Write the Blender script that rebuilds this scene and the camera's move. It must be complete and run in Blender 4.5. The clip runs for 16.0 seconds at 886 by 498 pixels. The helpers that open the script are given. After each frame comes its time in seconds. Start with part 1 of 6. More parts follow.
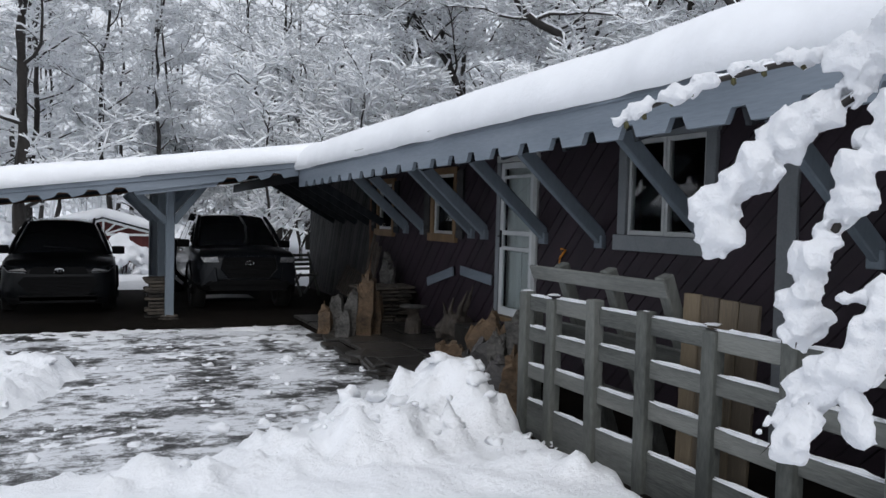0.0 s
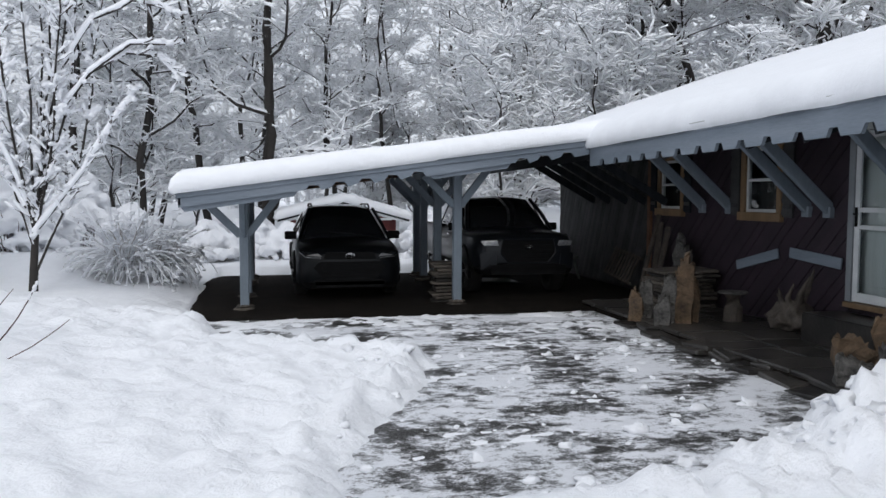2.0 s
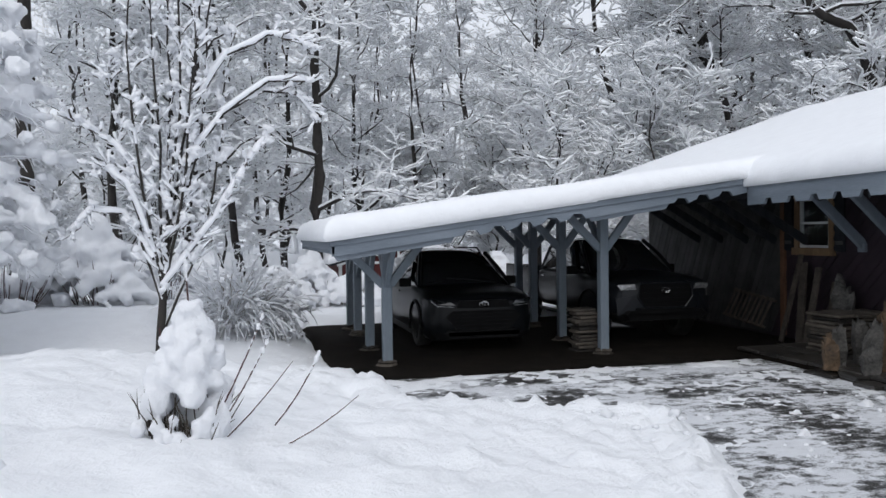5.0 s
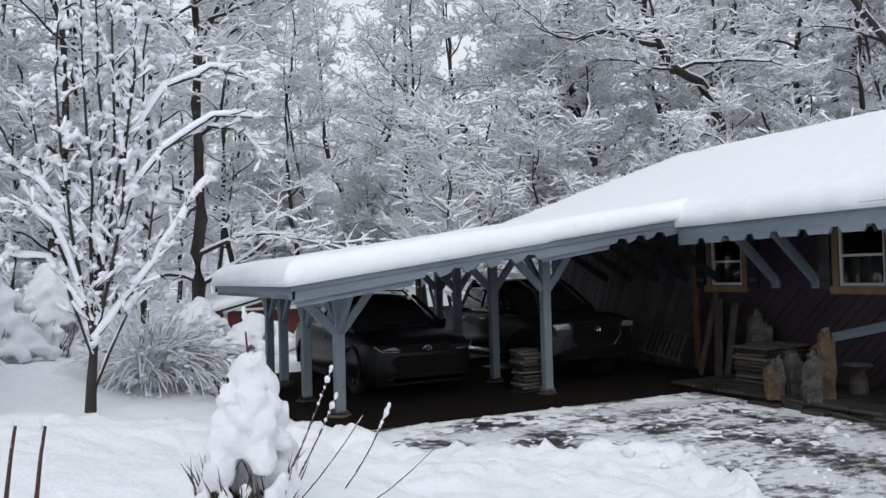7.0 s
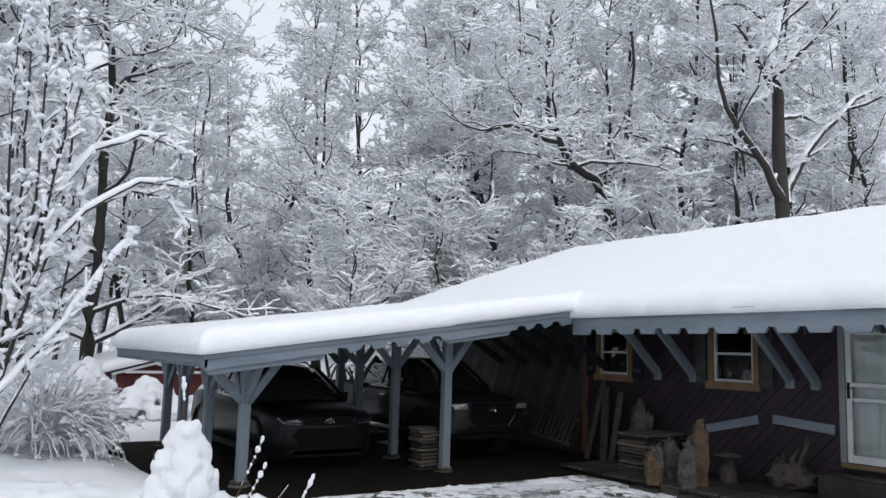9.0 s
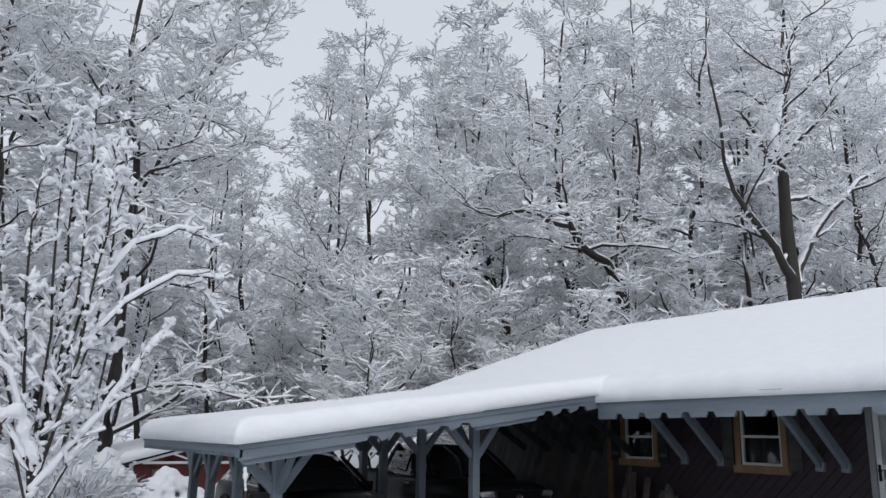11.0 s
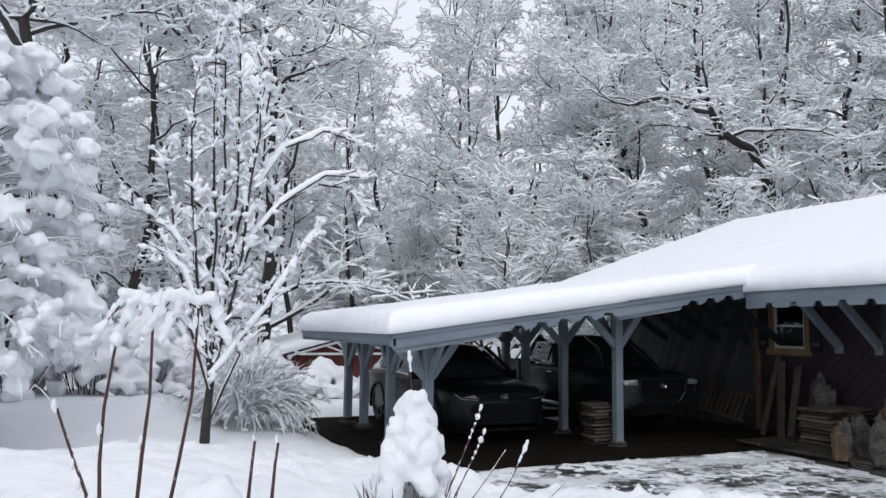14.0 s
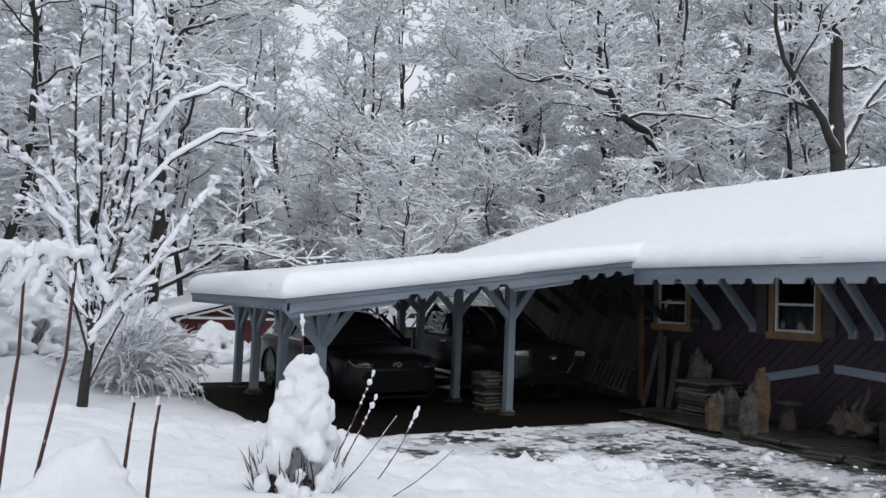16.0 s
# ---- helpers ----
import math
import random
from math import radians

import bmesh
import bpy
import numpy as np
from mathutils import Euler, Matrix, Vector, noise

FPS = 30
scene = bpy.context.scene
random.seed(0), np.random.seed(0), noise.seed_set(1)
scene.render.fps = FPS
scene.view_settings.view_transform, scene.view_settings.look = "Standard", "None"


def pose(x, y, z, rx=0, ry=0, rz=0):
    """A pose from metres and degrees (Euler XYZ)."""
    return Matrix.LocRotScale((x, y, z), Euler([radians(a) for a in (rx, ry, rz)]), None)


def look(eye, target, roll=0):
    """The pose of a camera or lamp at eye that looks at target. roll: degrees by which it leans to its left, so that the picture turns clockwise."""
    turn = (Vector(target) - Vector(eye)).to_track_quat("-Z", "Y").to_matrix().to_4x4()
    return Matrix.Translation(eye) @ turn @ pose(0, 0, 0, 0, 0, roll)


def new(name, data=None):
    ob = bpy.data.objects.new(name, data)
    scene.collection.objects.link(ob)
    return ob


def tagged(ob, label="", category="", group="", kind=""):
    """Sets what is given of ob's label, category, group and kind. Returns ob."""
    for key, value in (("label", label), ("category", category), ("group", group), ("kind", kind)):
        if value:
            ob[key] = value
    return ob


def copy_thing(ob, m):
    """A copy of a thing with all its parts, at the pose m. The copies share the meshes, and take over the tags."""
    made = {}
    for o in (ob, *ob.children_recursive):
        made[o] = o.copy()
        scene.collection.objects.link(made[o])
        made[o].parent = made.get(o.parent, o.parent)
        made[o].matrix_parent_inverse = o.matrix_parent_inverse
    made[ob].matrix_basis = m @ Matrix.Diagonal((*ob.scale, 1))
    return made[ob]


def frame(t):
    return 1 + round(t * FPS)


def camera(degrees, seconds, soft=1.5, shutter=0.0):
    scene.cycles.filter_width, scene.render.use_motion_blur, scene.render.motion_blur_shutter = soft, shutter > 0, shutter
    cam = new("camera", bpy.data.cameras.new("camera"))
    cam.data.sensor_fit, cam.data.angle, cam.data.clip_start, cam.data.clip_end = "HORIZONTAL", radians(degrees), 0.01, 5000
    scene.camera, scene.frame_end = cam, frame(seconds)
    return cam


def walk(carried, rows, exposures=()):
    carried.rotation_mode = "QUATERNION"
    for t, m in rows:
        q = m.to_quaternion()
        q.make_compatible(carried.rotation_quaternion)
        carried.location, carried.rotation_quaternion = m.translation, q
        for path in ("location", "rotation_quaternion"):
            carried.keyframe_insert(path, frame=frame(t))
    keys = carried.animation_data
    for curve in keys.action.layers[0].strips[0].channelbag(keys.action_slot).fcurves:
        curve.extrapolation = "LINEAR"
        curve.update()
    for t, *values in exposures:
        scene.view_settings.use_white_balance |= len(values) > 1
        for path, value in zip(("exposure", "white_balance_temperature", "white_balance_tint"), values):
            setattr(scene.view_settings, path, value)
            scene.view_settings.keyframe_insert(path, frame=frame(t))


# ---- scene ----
cam = camera(58.2, 16.0, soft=1.5)
PATH = [
    (0, (0.082, 0.766, 1.818), (0.9, 2.589, 1.741), 1.5),
    (0.5, (-0.223, 1.034, 1.808), (0.621, 2.846, 1.75), 2.0),
    (1, (-0.691, 1.299, 1.841), (0.04, 3.159, 1.781), 1.0),
    (1.5, (-1.169, 1.586, 1.843), (-0.578, 3.494, 1.745), 0.5),
    (2, (-1.596, 1.957, 1.796), (-1.182, 3.909, 1.663), 0.2),
    (2.5, (-1.973, 2.214, 1.805), (-1.598, 4.175, 1.684), 0.1),
    (3, (-2.388, 2.461, 1.829), (-1.902, 4.398, 1.71), -0.4),
    (3.5, (-2.79, 2.731, 1.795), (-2.366, 4.683, 1.7), 1.0),
    (3.7, (-2.968, 2.848, 1.794), (-2.581, 4.809, 1.727), 1.3),
    (5.8, (-4.767, 3.808, 1.957), (-4.074, 5.684, 1.915), -2.3),
    (6, (-4.91, 3.927, 1.949), (-4.143, 5.773, 1.903), -1.9),
    (6.5, (-5.306, 4.132, 1.921), (-4.471, 5.95, 1.92), -1.1),
    (7, (-5.61, 4.244, 1.923), (-4.725, 6.036, 1.985), -1.5),
    (7.5, (-5.808, 4.23, 1.967), (-4.801, 5.955, 2.063), -2.0),
    (8, (-5.887, 4.049, 2.003), (-4.839, 5.748, 2.124), -1.3),
    (8.5, (-6.009, 3.93, 2.016), (-4.942, 5.613, 2.19), 0.2),
    (9, (-6.125, 3.873, 1.997), (-5.018, 5.52, 2.242), 1.8),
    (9.5, (-6.259, 3.726, 2.02), (-5.12, 5.328, 2.388), 2.2),
    (9.7, (-6.31, 3.672, 2.038), (-5.167, 5.249, 2.494), 1.9),
    (11.8, (-6.662, 3.883, 1.988), (-5.681, 5.579, 2.389), 0.2),
    (12, (-6.691, 3.883, 1.985), (-5.737, 5.606, 2.332), 0.3),
    (12.5, (-6.758, 3.833, 1.95), (-5.895, 5.615, 2.232), 0.4),
    (13, (-6.734, 3.842, 1.944), (-5.922, 5.654, 2.186), 0.4),
    (13.5, (-6.737, 3.82, 1.938), (-5.924, 5.635, 2.148), 0.6),
    (14, (-6.726, 3.834, 1.931), (-5.913, 5.651, 2.123), 0.7),
    (14.5, (-6.771, 3.805, 1.934), (-5.971, 5.626, 2.141), 0.6),
    (15, (-6.774, 3.825, 1.929), (-5.977, 5.649, 2.123), 1.7),
    (15.5, (-6.759, 3.848, 1.91), (-5.936, 5.665, 2.05), 2.2),
    (16, (-6.685, 3.896, 1.899), (-5.644, 5.599, 2.023), 2.4),
]
walk(cam, [(t, look(eye, target, roll)) for t, eye, target, roll in PATH],
     exposures=[(0, 0.0), (1.5, 0.08), (2.5, -0.06), (3.5, -0.04), (7, 0.0), (9, 0.05), (9.7, 0.0), (11.8, -0.3), (12, -0.28), (12.5, 0.08), (14, 0.1), (15, -0.02), (15.5, -0.09), (16, -0.07)])

# ---- world, sun, exposure ----
world = bpy.data.worlds.new("overcast_sky")
scene.world = world
world.use_nodes = True
wn, wl = world.node_tree.nodes, world.node_tree.links
sky = wn.new("ShaderNodeTexSky")
sky.sky_type = "NISHITA"
sky.sun_disc = False
sky.sun_elevation, sky.sun_rotation = radians(42), radians(200)
sky.air_density, sky.dust_density = 1.0, 4.0
grey = wn.new("ShaderNodeHueSaturation")
grey.inputs["Saturation"].default_value = 0.22
wl.new(sky.outputs[0], grey.inputs["Color"])
cloud = wn.new("ShaderNodeMix")
cloud.data_type = "RGBA"
cloud.inputs["Factor"].default_value = 0.75
cloud.inputs["B"].default_value = (7.5, 7.95, 8.8, 1)
wl.new(grey.outputs[0], cloud.inputs["A"])
wl.new(cloud.outputs["Result"], wn["Background"].inputs["Color"])
wn["Background"].inputs["Strength"].default_value = 0.122
sun = new("sun", bpy.data.lights.new("sun", "SUN"))
sun.data.energy, sun.data.angle, sun.data.color = 0.6, radians(40), (1.0, 0.97, 0.93)
sun.matrix_world = look((0, 0, 20), (7, 13, 0))


# ---- materials ----
def nodes_of(name, rough=0.6, metal=0.0):
    m = bpy.data.materials.new(name)
    m.use_nodes = True
    n, l = m.node_tree.nodes, m.node_tree.links
    b = n["Principled BSDF"]
    b.inputs["Roughness"].default_value = rough
    b.inputs["Metallic"].default_value = metal
    return m, n, l, b


def noise_node(n, l, vec, scale, detail=4.0, rough=0.55):
    t = n.new("ShaderNodeTexNoise")
    t.inputs["Scale"].default_value, t.inputs["Detail"].default_value, t.inputs["Roughness"].default_value = scale, detail, rough
    l.new(vec, t.inputs["Vector"])
    return t.outputs["Fac"]


def ramp(n, l, fac, stops):
    r = n.new("ShaderNodeValToRGB")
    e = r.color_ramp.elements
    e[0].position, e[0].color = stops[0][0], (*stops[0][1], 1)
    e[1].position, e[1].color = stops[-1][0], (*stops[-1][1], 1)
    for p, c in stops[1:-1]:
        x = e.new(p)
        x.color = (*c, 1)
    l.new(fac, r.inputs["Fac"])
    return r.outputs["Color"]


def mat(name, c1, c2, rough=0.6, metal=0.0, scale=3.0, fine=40.0, bump=0.3, depth=0.01, stretch=(1, 1, 1), per_piece=0.0, coat=0.0, spec=0.5):
    """Two-scale mottled surface between two colours, with fine relief; stretch draws the grain out along an axis."""
    m, n, l, b = nodes_of(name, rough, metal)
    co = n.new("ShaderNodeTexCoord").outputs["Object"]
    mp = n.new("ShaderNodeMapping")
    mp.inputs["Scale"].default_value = stretch
    l.new(co, mp.inputs["Vector"])
    v = mp.outputs["Vector"]
    big, small = noise_node(n, l, v, scale), noise_node(n, l, v, fine, 6)
    add = n.new("ShaderNodeMath")
    add.operation = "MULTIPLY_ADD"
    add.inputs[1].default_value = 0.45
    l.new(small, add.inputs[0])
    sub = n.new("ShaderNodeMath")
    sub.operation = "MULTIPLY_ADD"
    sub.inputs[1].default_value, sub.inputs[2].default_value = 0.9, -0.17
    l.new(big, sub.inputs[0])
    l.new(sub.outputs[0], add.inputs[2])
    fac = add.outputs[0]
    if per_piece:
        info = n.new("ShaderNodeObjectInfo")
        pp = n.new("ShaderNodeMath")
        pp.operation = "MULTIPLY_ADD"
        pp.inputs[1].default_value = per_piece
        l.new(info.outputs["Random"], pp.inputs[0])
        sh = n.new("ShaderNodeMath")
        sh.operation = "SUBTRACT"
        sh.inputs[1].default_value = per_piece / 2
        l.new(fac, sh.inputs[0])
        l.new(sh.outputs[0], pp.inputs[2])
        fac = pp.outputs[0]
    l.new(ramp(n, l, fac, [(0.25, c1), (0.75, c2)]), b.inputs["Base Color"])
    bp = n.new("ShaderNodeBump")
    bp.inputs["Strength"].default_value, bp.inputs["Distance"].default_value = bump, depth
    l.new(small, bp.inputs["Height"])
    l.new(bp.outputs[0], b.inputs["Normal"])
    b.inputs["Specular IOR Level"].default_value = spec
    if coat:
        b.inputs["Coat Weight"].default_value = coat
        b.inputs["Coat Roughness"].default_value = 0.06
    return m


def snow_mat(name, scale=1.0, bump=0.6, tone=(0.84, 0.86, 0.90)):
    """Soft granular snow: broad hollows, clods and fine grain."""
    m, n, l, b = nodes_of(name, 0.7)
    co = n.new("ShaderNodeTexCoord").outputs["Object"]
    a, mid, c = noise_node(n, l, co, 4 * scale, 5), noise_node(n, l, co, 15 * scale, 6, 0.65), noise_node(n, l, co, 70 * scale, 5, 0.7)
    l.new(ramp(n, l, a, [(0.3, tuple(0.95 * t for t in tone)), (0.7, tone)]), b.inputs["Base Color"])
    mx = n.new("ShaderNodeMath")
    mx.operation = "MULTIPLY_ADD"
    mx.inputs[1].default_value = 0.22
    l.new(c, mx.inputs[0])
    l.new(mid, mx.inputs[2])
    my = n.new("ShaderNodeMath")
    my.operation = "MULTIPLY_ADD"
    my.inputs[1].default_value = 0.8
    l.new(a, my.inputs[0])
    l.new(mx.outputs[0], my.inputs[2])
    bp = n.new("ShaderNodeBump")
    bp.inputs["Strength"].default_value, bp.inputs["Distance"].default_value = bump, 0.09 / scale
    l.new(my.outputs[0], bp.inputs["Height"])
    l.new(bp.outputs[0], b.inputs["Normal"])
    return m


def snowy_bark(name, bark, thr, tone=(0.84, 0.86, 0.90), scale=6.0, wob=0.8):
    """Snow lodged on what faces up, bark below; the edge between them is ragged."""
    m, n, l, b = nodes_of(name, 0.75)
    g = n.new("ShaderNodeNewGeometry")
    sp = n.new("ShaderNodeSeparateXYZ")
    l.new(g.outputs["Normal"], sp.inputs[0])
    co = n.new("ShaderNodeTexCoord").outputs["Object"]
    ns = noise_node(n, l, co, scale, 5, 0.7)
    ma = n.new("ShaderNodeMath")
    ma.operation = "MULTIPLY_ADD"
    ma.inputs[1].default_value = wob
    l.new(ns, ma.inputs[0])
    l.new(sp.outputs["Z"], ma.inputs[2])
    gt = n.new("ShaderNodeMapRange")
    gt.inputs["From Min"].default_value, gt.inputs["From Max"].default_value = thr, thr + 0.12
    l.new(ma.outputs[0], gt.inputs["Value"])
    barkc = ramp(n, l, noise_node(n, l, co, scale * 5, 6), [(0.3, tuple(0.5 * t for t in bark)), (0.75, bark)])
    mix = n.new("ShaderNodeMix")
    mix.data_type = "RGBA"
    mix.inputs["B"].default_value = (*tone, 1)
    l.new(gt.outputs["Result"], mix.inputs["Factor"])
    l.new(barkc, mix.inputs["A"])
    l.new(mix.outputs["Result"], b.inputs["Base Color"])
    return m


def glass_mat(name, tint=(0.02, 0.022, 0.025), rough=0.03):
    m, n, l, b = nodes_of(name, rough)
    b.inputs["Base Color"].default_value = (*tint, 1)
    b.inputs["IOR"].default_value = 1.5
    b.inputs["Coat Weight"].default_value = 1.0
    b.inputs["Coat Roughness"].default_value = 0.02
    return m


def clear_glass(name):
    m = bpy.data.materials.new(name)
    m.use_nodes = True
    n, l = m.node_tree.nodes, m.node_tree.links
    n.remove(n["Principled BSDF"])
    tr, gl, mx, fr = n.new("ShaderNodeBsdfTransparent"), n.new("ShaderNodeBsdfGlossy"), n.new("ShaderNodeMixShader"), n.new("ShaderNodeFresnel")
    tr.inputs["Color"].default_value = (0.8, 0.84, 0.84, 1)
    gl.inputs["Roughness"].default_value = 0.02
    fr.inputs["IOR"].default_value = 1.7
    l.new(fr.outputs[0], mx.inputs[0])
    l.new(tr.outputs[0], mx.inputs[1])
    l.new(gl.outputs[0], mx.inputs[2])
    l.new(mx.outputs[0], n["Material Output"].inputs["Surface"])
    return m


SNOW = snow_mat("snow_lying", 1.0, 0.45, (0.87, 0.89, 0.925))
SNOW_ROOF = snow_mat("snow_on_roof", 1.2, 0.22, (0.87, 0.89, 0.925))
SNOW_CLUMP = snow_mat("snow_clump", 3.0, 0.6)


def slush_mat():
    """Wet asphalt with thin grey slush and granular snow lodged in its texture."""
    m, n, l, b = nodes_of("slushy_asphalt", 0.45)
    co = n.new("ShaderNodeTexCoord").outputs["Object"]
    mp = n.new("ShaderNodeMapping")
    mp.inputs["Scale"].default_value = (1.0, 1.35, 1.0)
    l.new(co, mp.inputs["Vector"])
    big, a, c = noise_node(n, l, mp.outputs[0], 1.1, 5, 0.6), noise_node(n, l, mp.outputs[0], 6.5, 9, 0.74), noise_node(n, l, mp.outputs[0], 42, 6, 0.8)
    mb = n.new("ShaderNodeMath")
    mb.operation = "MULTIPLY_ADD"
    mb.inputs[1].default_value = 1.1
    l.new(big, mb.inputs[0])
    l.new(a, mb.inputs[2])
    mx = n.new("ShaderNodeMath")
    mx.operation = "MULTIPLY_ADD"
    mx.inputs[1].default_value = 0.55
    l.new(c, mx.inputs[0])
    l.new(mb.outputs[0], mx.inputs[2])
    half = n.new("ShaderNodeMapRange")
    half.inputs["From Min"].default_value, half.inputs["From Max"].default_value = 0.94, 1.74
    l.new(mx.outputs[0], half.inputs["Value"])
    l.new(ramp(n, l, half.outputs["Result"], [(0.0, (0.012, 0.012, 0.0115)), (0.33, (0.030, 0.029, 0.028)), (0.385, (0.14, 0.143, 0.148)), (0.45, (0.36, 0.37, 0.385)), (0.53, (0.74, 0.76, 0.80)), (1.0, (0.82, 0.84, 0.88))]), b.inputs["Base Color"])
    bp = n.new("ShaderNodeBump")
    bp.inputs["Strength"].default_value, bp.inputs["Distance"].default_value = 0.9, 0.02
    l.new(mx.outputs[0], bp.inputs["Height"])
    l.new(bp.outputs[0], b.inputs["Normal"])
    return m


SLUSH = slush_mat()
# brown earth pushed near black so its colour carries the under-roof shade
SOIL = mat("soil_with_shade", (0.004, 0.0035, 0.003), (0.016, 0.013, 0.0105), 0.9, scale=2.5, fine=35, bump=0.9, depth=0.03, spec=0.08)
GREY_PAINT = mat("grey_blue_paint", (0.125, 0.155, 0.19), (0.20, 0.24, 0.28), 0.6, scale=2.2, fine=28, bump=0.25, depth=0.006, stretch=(1, 1, 0.35))
BOARD_PAINT = mat("grey_blue_board", (0.12, 0.15, 0.185), (0.215, 0.25, 0.295), 0.6, scale=1.6, fine=30, bump=0.35, depth=0.006, stretch=(0.3, 0.3, 3))
# near-black tone: the shade under the roofs is put into this colour
SOFFIT = mat("shaded_soffit", (0.012, 0.014, 0.017), (0.032, 0.036, 0.042), 0.8, scale=2, fine=30, spec=0.2, stretch=(4, 0.5, 1))
PURPLE = mat("dark_plum_siding", (0.013, 0.008, 0.013), (0.030, 0.0165, 0.0265), 0.65, scale=2.5, fine=45, bump=0.3, per_piece=0.12)
GREY_SIDING = mat("weathered_grey_siding", (0.018, 0.019, 0.021), (0.062, 0.062, 0.063), 0.75, scale=3, fine=45, bump=0.4, per_piece=0.35)
RAW_WOOD = mat("raw_pine", (0.12, 0.075, 0.038), (0.25, 0.16, 0.085), 0.6, scale=3, fine=30, bump=0.25, stretch=(1, 1, 0.25))
RUST_WOOD = mat("brown_stained_wood", (0.06, 0.028, 0.014), (0.17, 0.085, 0.045), 0.65, scale=3, fine=30, bump=0.3)
OLD_WOOD = mat("weathered_fence_wood", (0.045, 0.05, 0.047), (0.165, 0.172, 0.16), 0.8, scale=3.5, fine=42, bump=0.7, depth=0.008, stretch=(1, 1, 0.3), per_piece=0.3)
OLD_RAIL = mat("weathered_rail_wood", (0.055, 0.06, 0.057), (0.19, 0.197, 0.185), 0.8, scale=3.5, fine=42, bump=0.7, depth=0.008, stretch=(1, 0.25, 2), per_piece=0.3)
PLANK = mat("tan_plank", (0.07, 0.055, 0.038), (0.20, 0.155, 0.10), 0.75, scale=3, fine=36, bump=0.5, stretch=(2, 2, 0.3), per_piece=0.5)
WHITE_TRIM = mat("white_storm_frame", (0.52, 0.55, 0.56), (0.70, 0.72, 0.73), 0.45, scale=3, fine=40, bump=0.1)
TRIM_GREY = mat("grey_window_trim", (0.17, 0.185, 0.20), (0.26, 0.28, 0.30), 0.6, scale=3, fine=40, bump=0.25)
SASH = mat("pale_sash", (0.42, 0.44, 0.44), (0.58, 0.60, 0.60), 0.5, scale=4, fine=50, bump=0.1)
STONE_TAN = mat("tan_sandstone", (0.022, 0.016, 0.011), (0.16, 0.105, 0.062), 0.9, scale=5, fine=26, bump=0.9, depth=0.03)
STONE_GREY = mat("grey_fieldstone", (0.016, 0.016, 0.016), (0.13, 0.125, 0.117), 0.9, scale=7, fine=28, bump=0.9, depth=0.03)
STONE_DARK = mat("dark_slate", (0.02, 0.02, 0.022), (0.085, 0.08, 0.078), 0.6, scale=5, fine=24, bump=0.9, depth=0.03)
FLAG = mat("wet_flagstone", (0.012, 0.0115, 0.011), (0.05, 0.046, 0.042), 0.35, scale=3, fine=22, bump=0.5, depth=0.01, per_piece=0.4)
LEDGE = mat("stacked_stone", (0.014, 0.012, 0.0105), (0.10, 0.085, 0.07), 0.8, scale=6, fine=30, bump=0.8, depth=0.02, per_piece=0.7)
ORANGE = mat("orange_plastic", (0.55, 0.20, 0.02), (0.75, 0.32, 0.03), 0.4, scale=4, fine=30, bump=0.1)
CAR_BLACK = mat("dark_car_paint", (0.006, 0.007, 0.008), (0.009, 0.010, 0.012), 0.3, scale=1, fine=60, bump=0.02, coat=0.14, spec=0.09)
TRUCK_GREY = mat("grey_truck_paint", (0.011, 0.0125, 0.015), (0.016, 0.018, 0.022), 0.3, 0.2, scale=1, fine=60, bump=0.02, coat=0.2, spec=0.09)
BLACK_PLASTIC = mat("black_plastic", (0.004, 0.004, 0.0045), (0.010, 0.010, 0.0105), 0.5, scale=6, fine=80, bump=0.2, spec=0.09)
TYRE = mat("tyre_rubber", (0.008, 0.008, 0.008), (0.02, 0.019, 0.018), 0.8, scale=9, fine=90, bump=0.5)
RIM = mat("alloy_rim", (0.06, 0.06, 0.062), (0.11, 0.11, 0.115), 0.35, 0.8, scale=4, fine=60, bump=0.1)
CHROME = mat("chrome", (0.5, 0.51, 0.52), (0.65, 0.66, 0.67), 0.18, 1.0, scale=4, fine=50, bump=0.05)
LENS = mat("headlamp_lens", (0.10, 0.105, 0.11), (0.42, 0.43, 0.45), 0.12, 0.35, scale=20, fine=60, bump=0.6, coat=0.9, spec=0.09)
CAR_GLASS = glass_mat("tinted_car_glass")
PANE = clear_glass("window_glass")
# one near-black colour gives the unlit look of rooms behind the panes
DARK_ROOM = mat("room_shade_tone", (0.02, 0.02, 0.02), (0.05, 0.048, 0.045), 0.9)
CURTAIN = mat("pale_curtain", (0.62, 0.65, 0.64), (0.80, 0.82, 0.81), 0.9, scale=3, fine=20, stretch=(1, 6, 0.2))
BARK = snowy_bark("bark_with_snow", (0.034, 0.029, 0.026), 0.60, scale=2.2)
TWIG = snowy_bark("snow_laden_twigs", (0.10, 0.088, 0.08), -0.66, (0.87, 0.89, 0.92), scale=4.0, wob=0.75)
TWIG_NEAR = snowy_bark("snow_on_fine_branches", (0.09, 0.072, 0.06), -0.30, scale=14.0, wob=0.9)
CANE = snowy_bark("reddish_cane", (0.075, 0.024, 0.022), 0.98, scale=22.0, wob=1.3)
STRAW = snowy_bark("dry_straw", (0.30, 0.24, 0.17), -0.25, scale=8.0, wob=0.9)
BUD = mat("green_brown_buds", (0.03, 0.026, 0.01), (0.09, 0.085, 0.03), 0.7, scale=40, fine=120)
RED_SHED = mat("barn_red_boards", (0.07, 0.012, 0.012), (0.14, 0.03, 0.028), 0.75, scale=2, fine=30, stretch=(4, 4, 0.3))
DRIFTWOOD = mat("driftwood", (0.028, 0.023, 0.02), (0.105, 0.088, 0.072), 0.8, scale=6, fine=40, bump=0.8, depth=0.01)


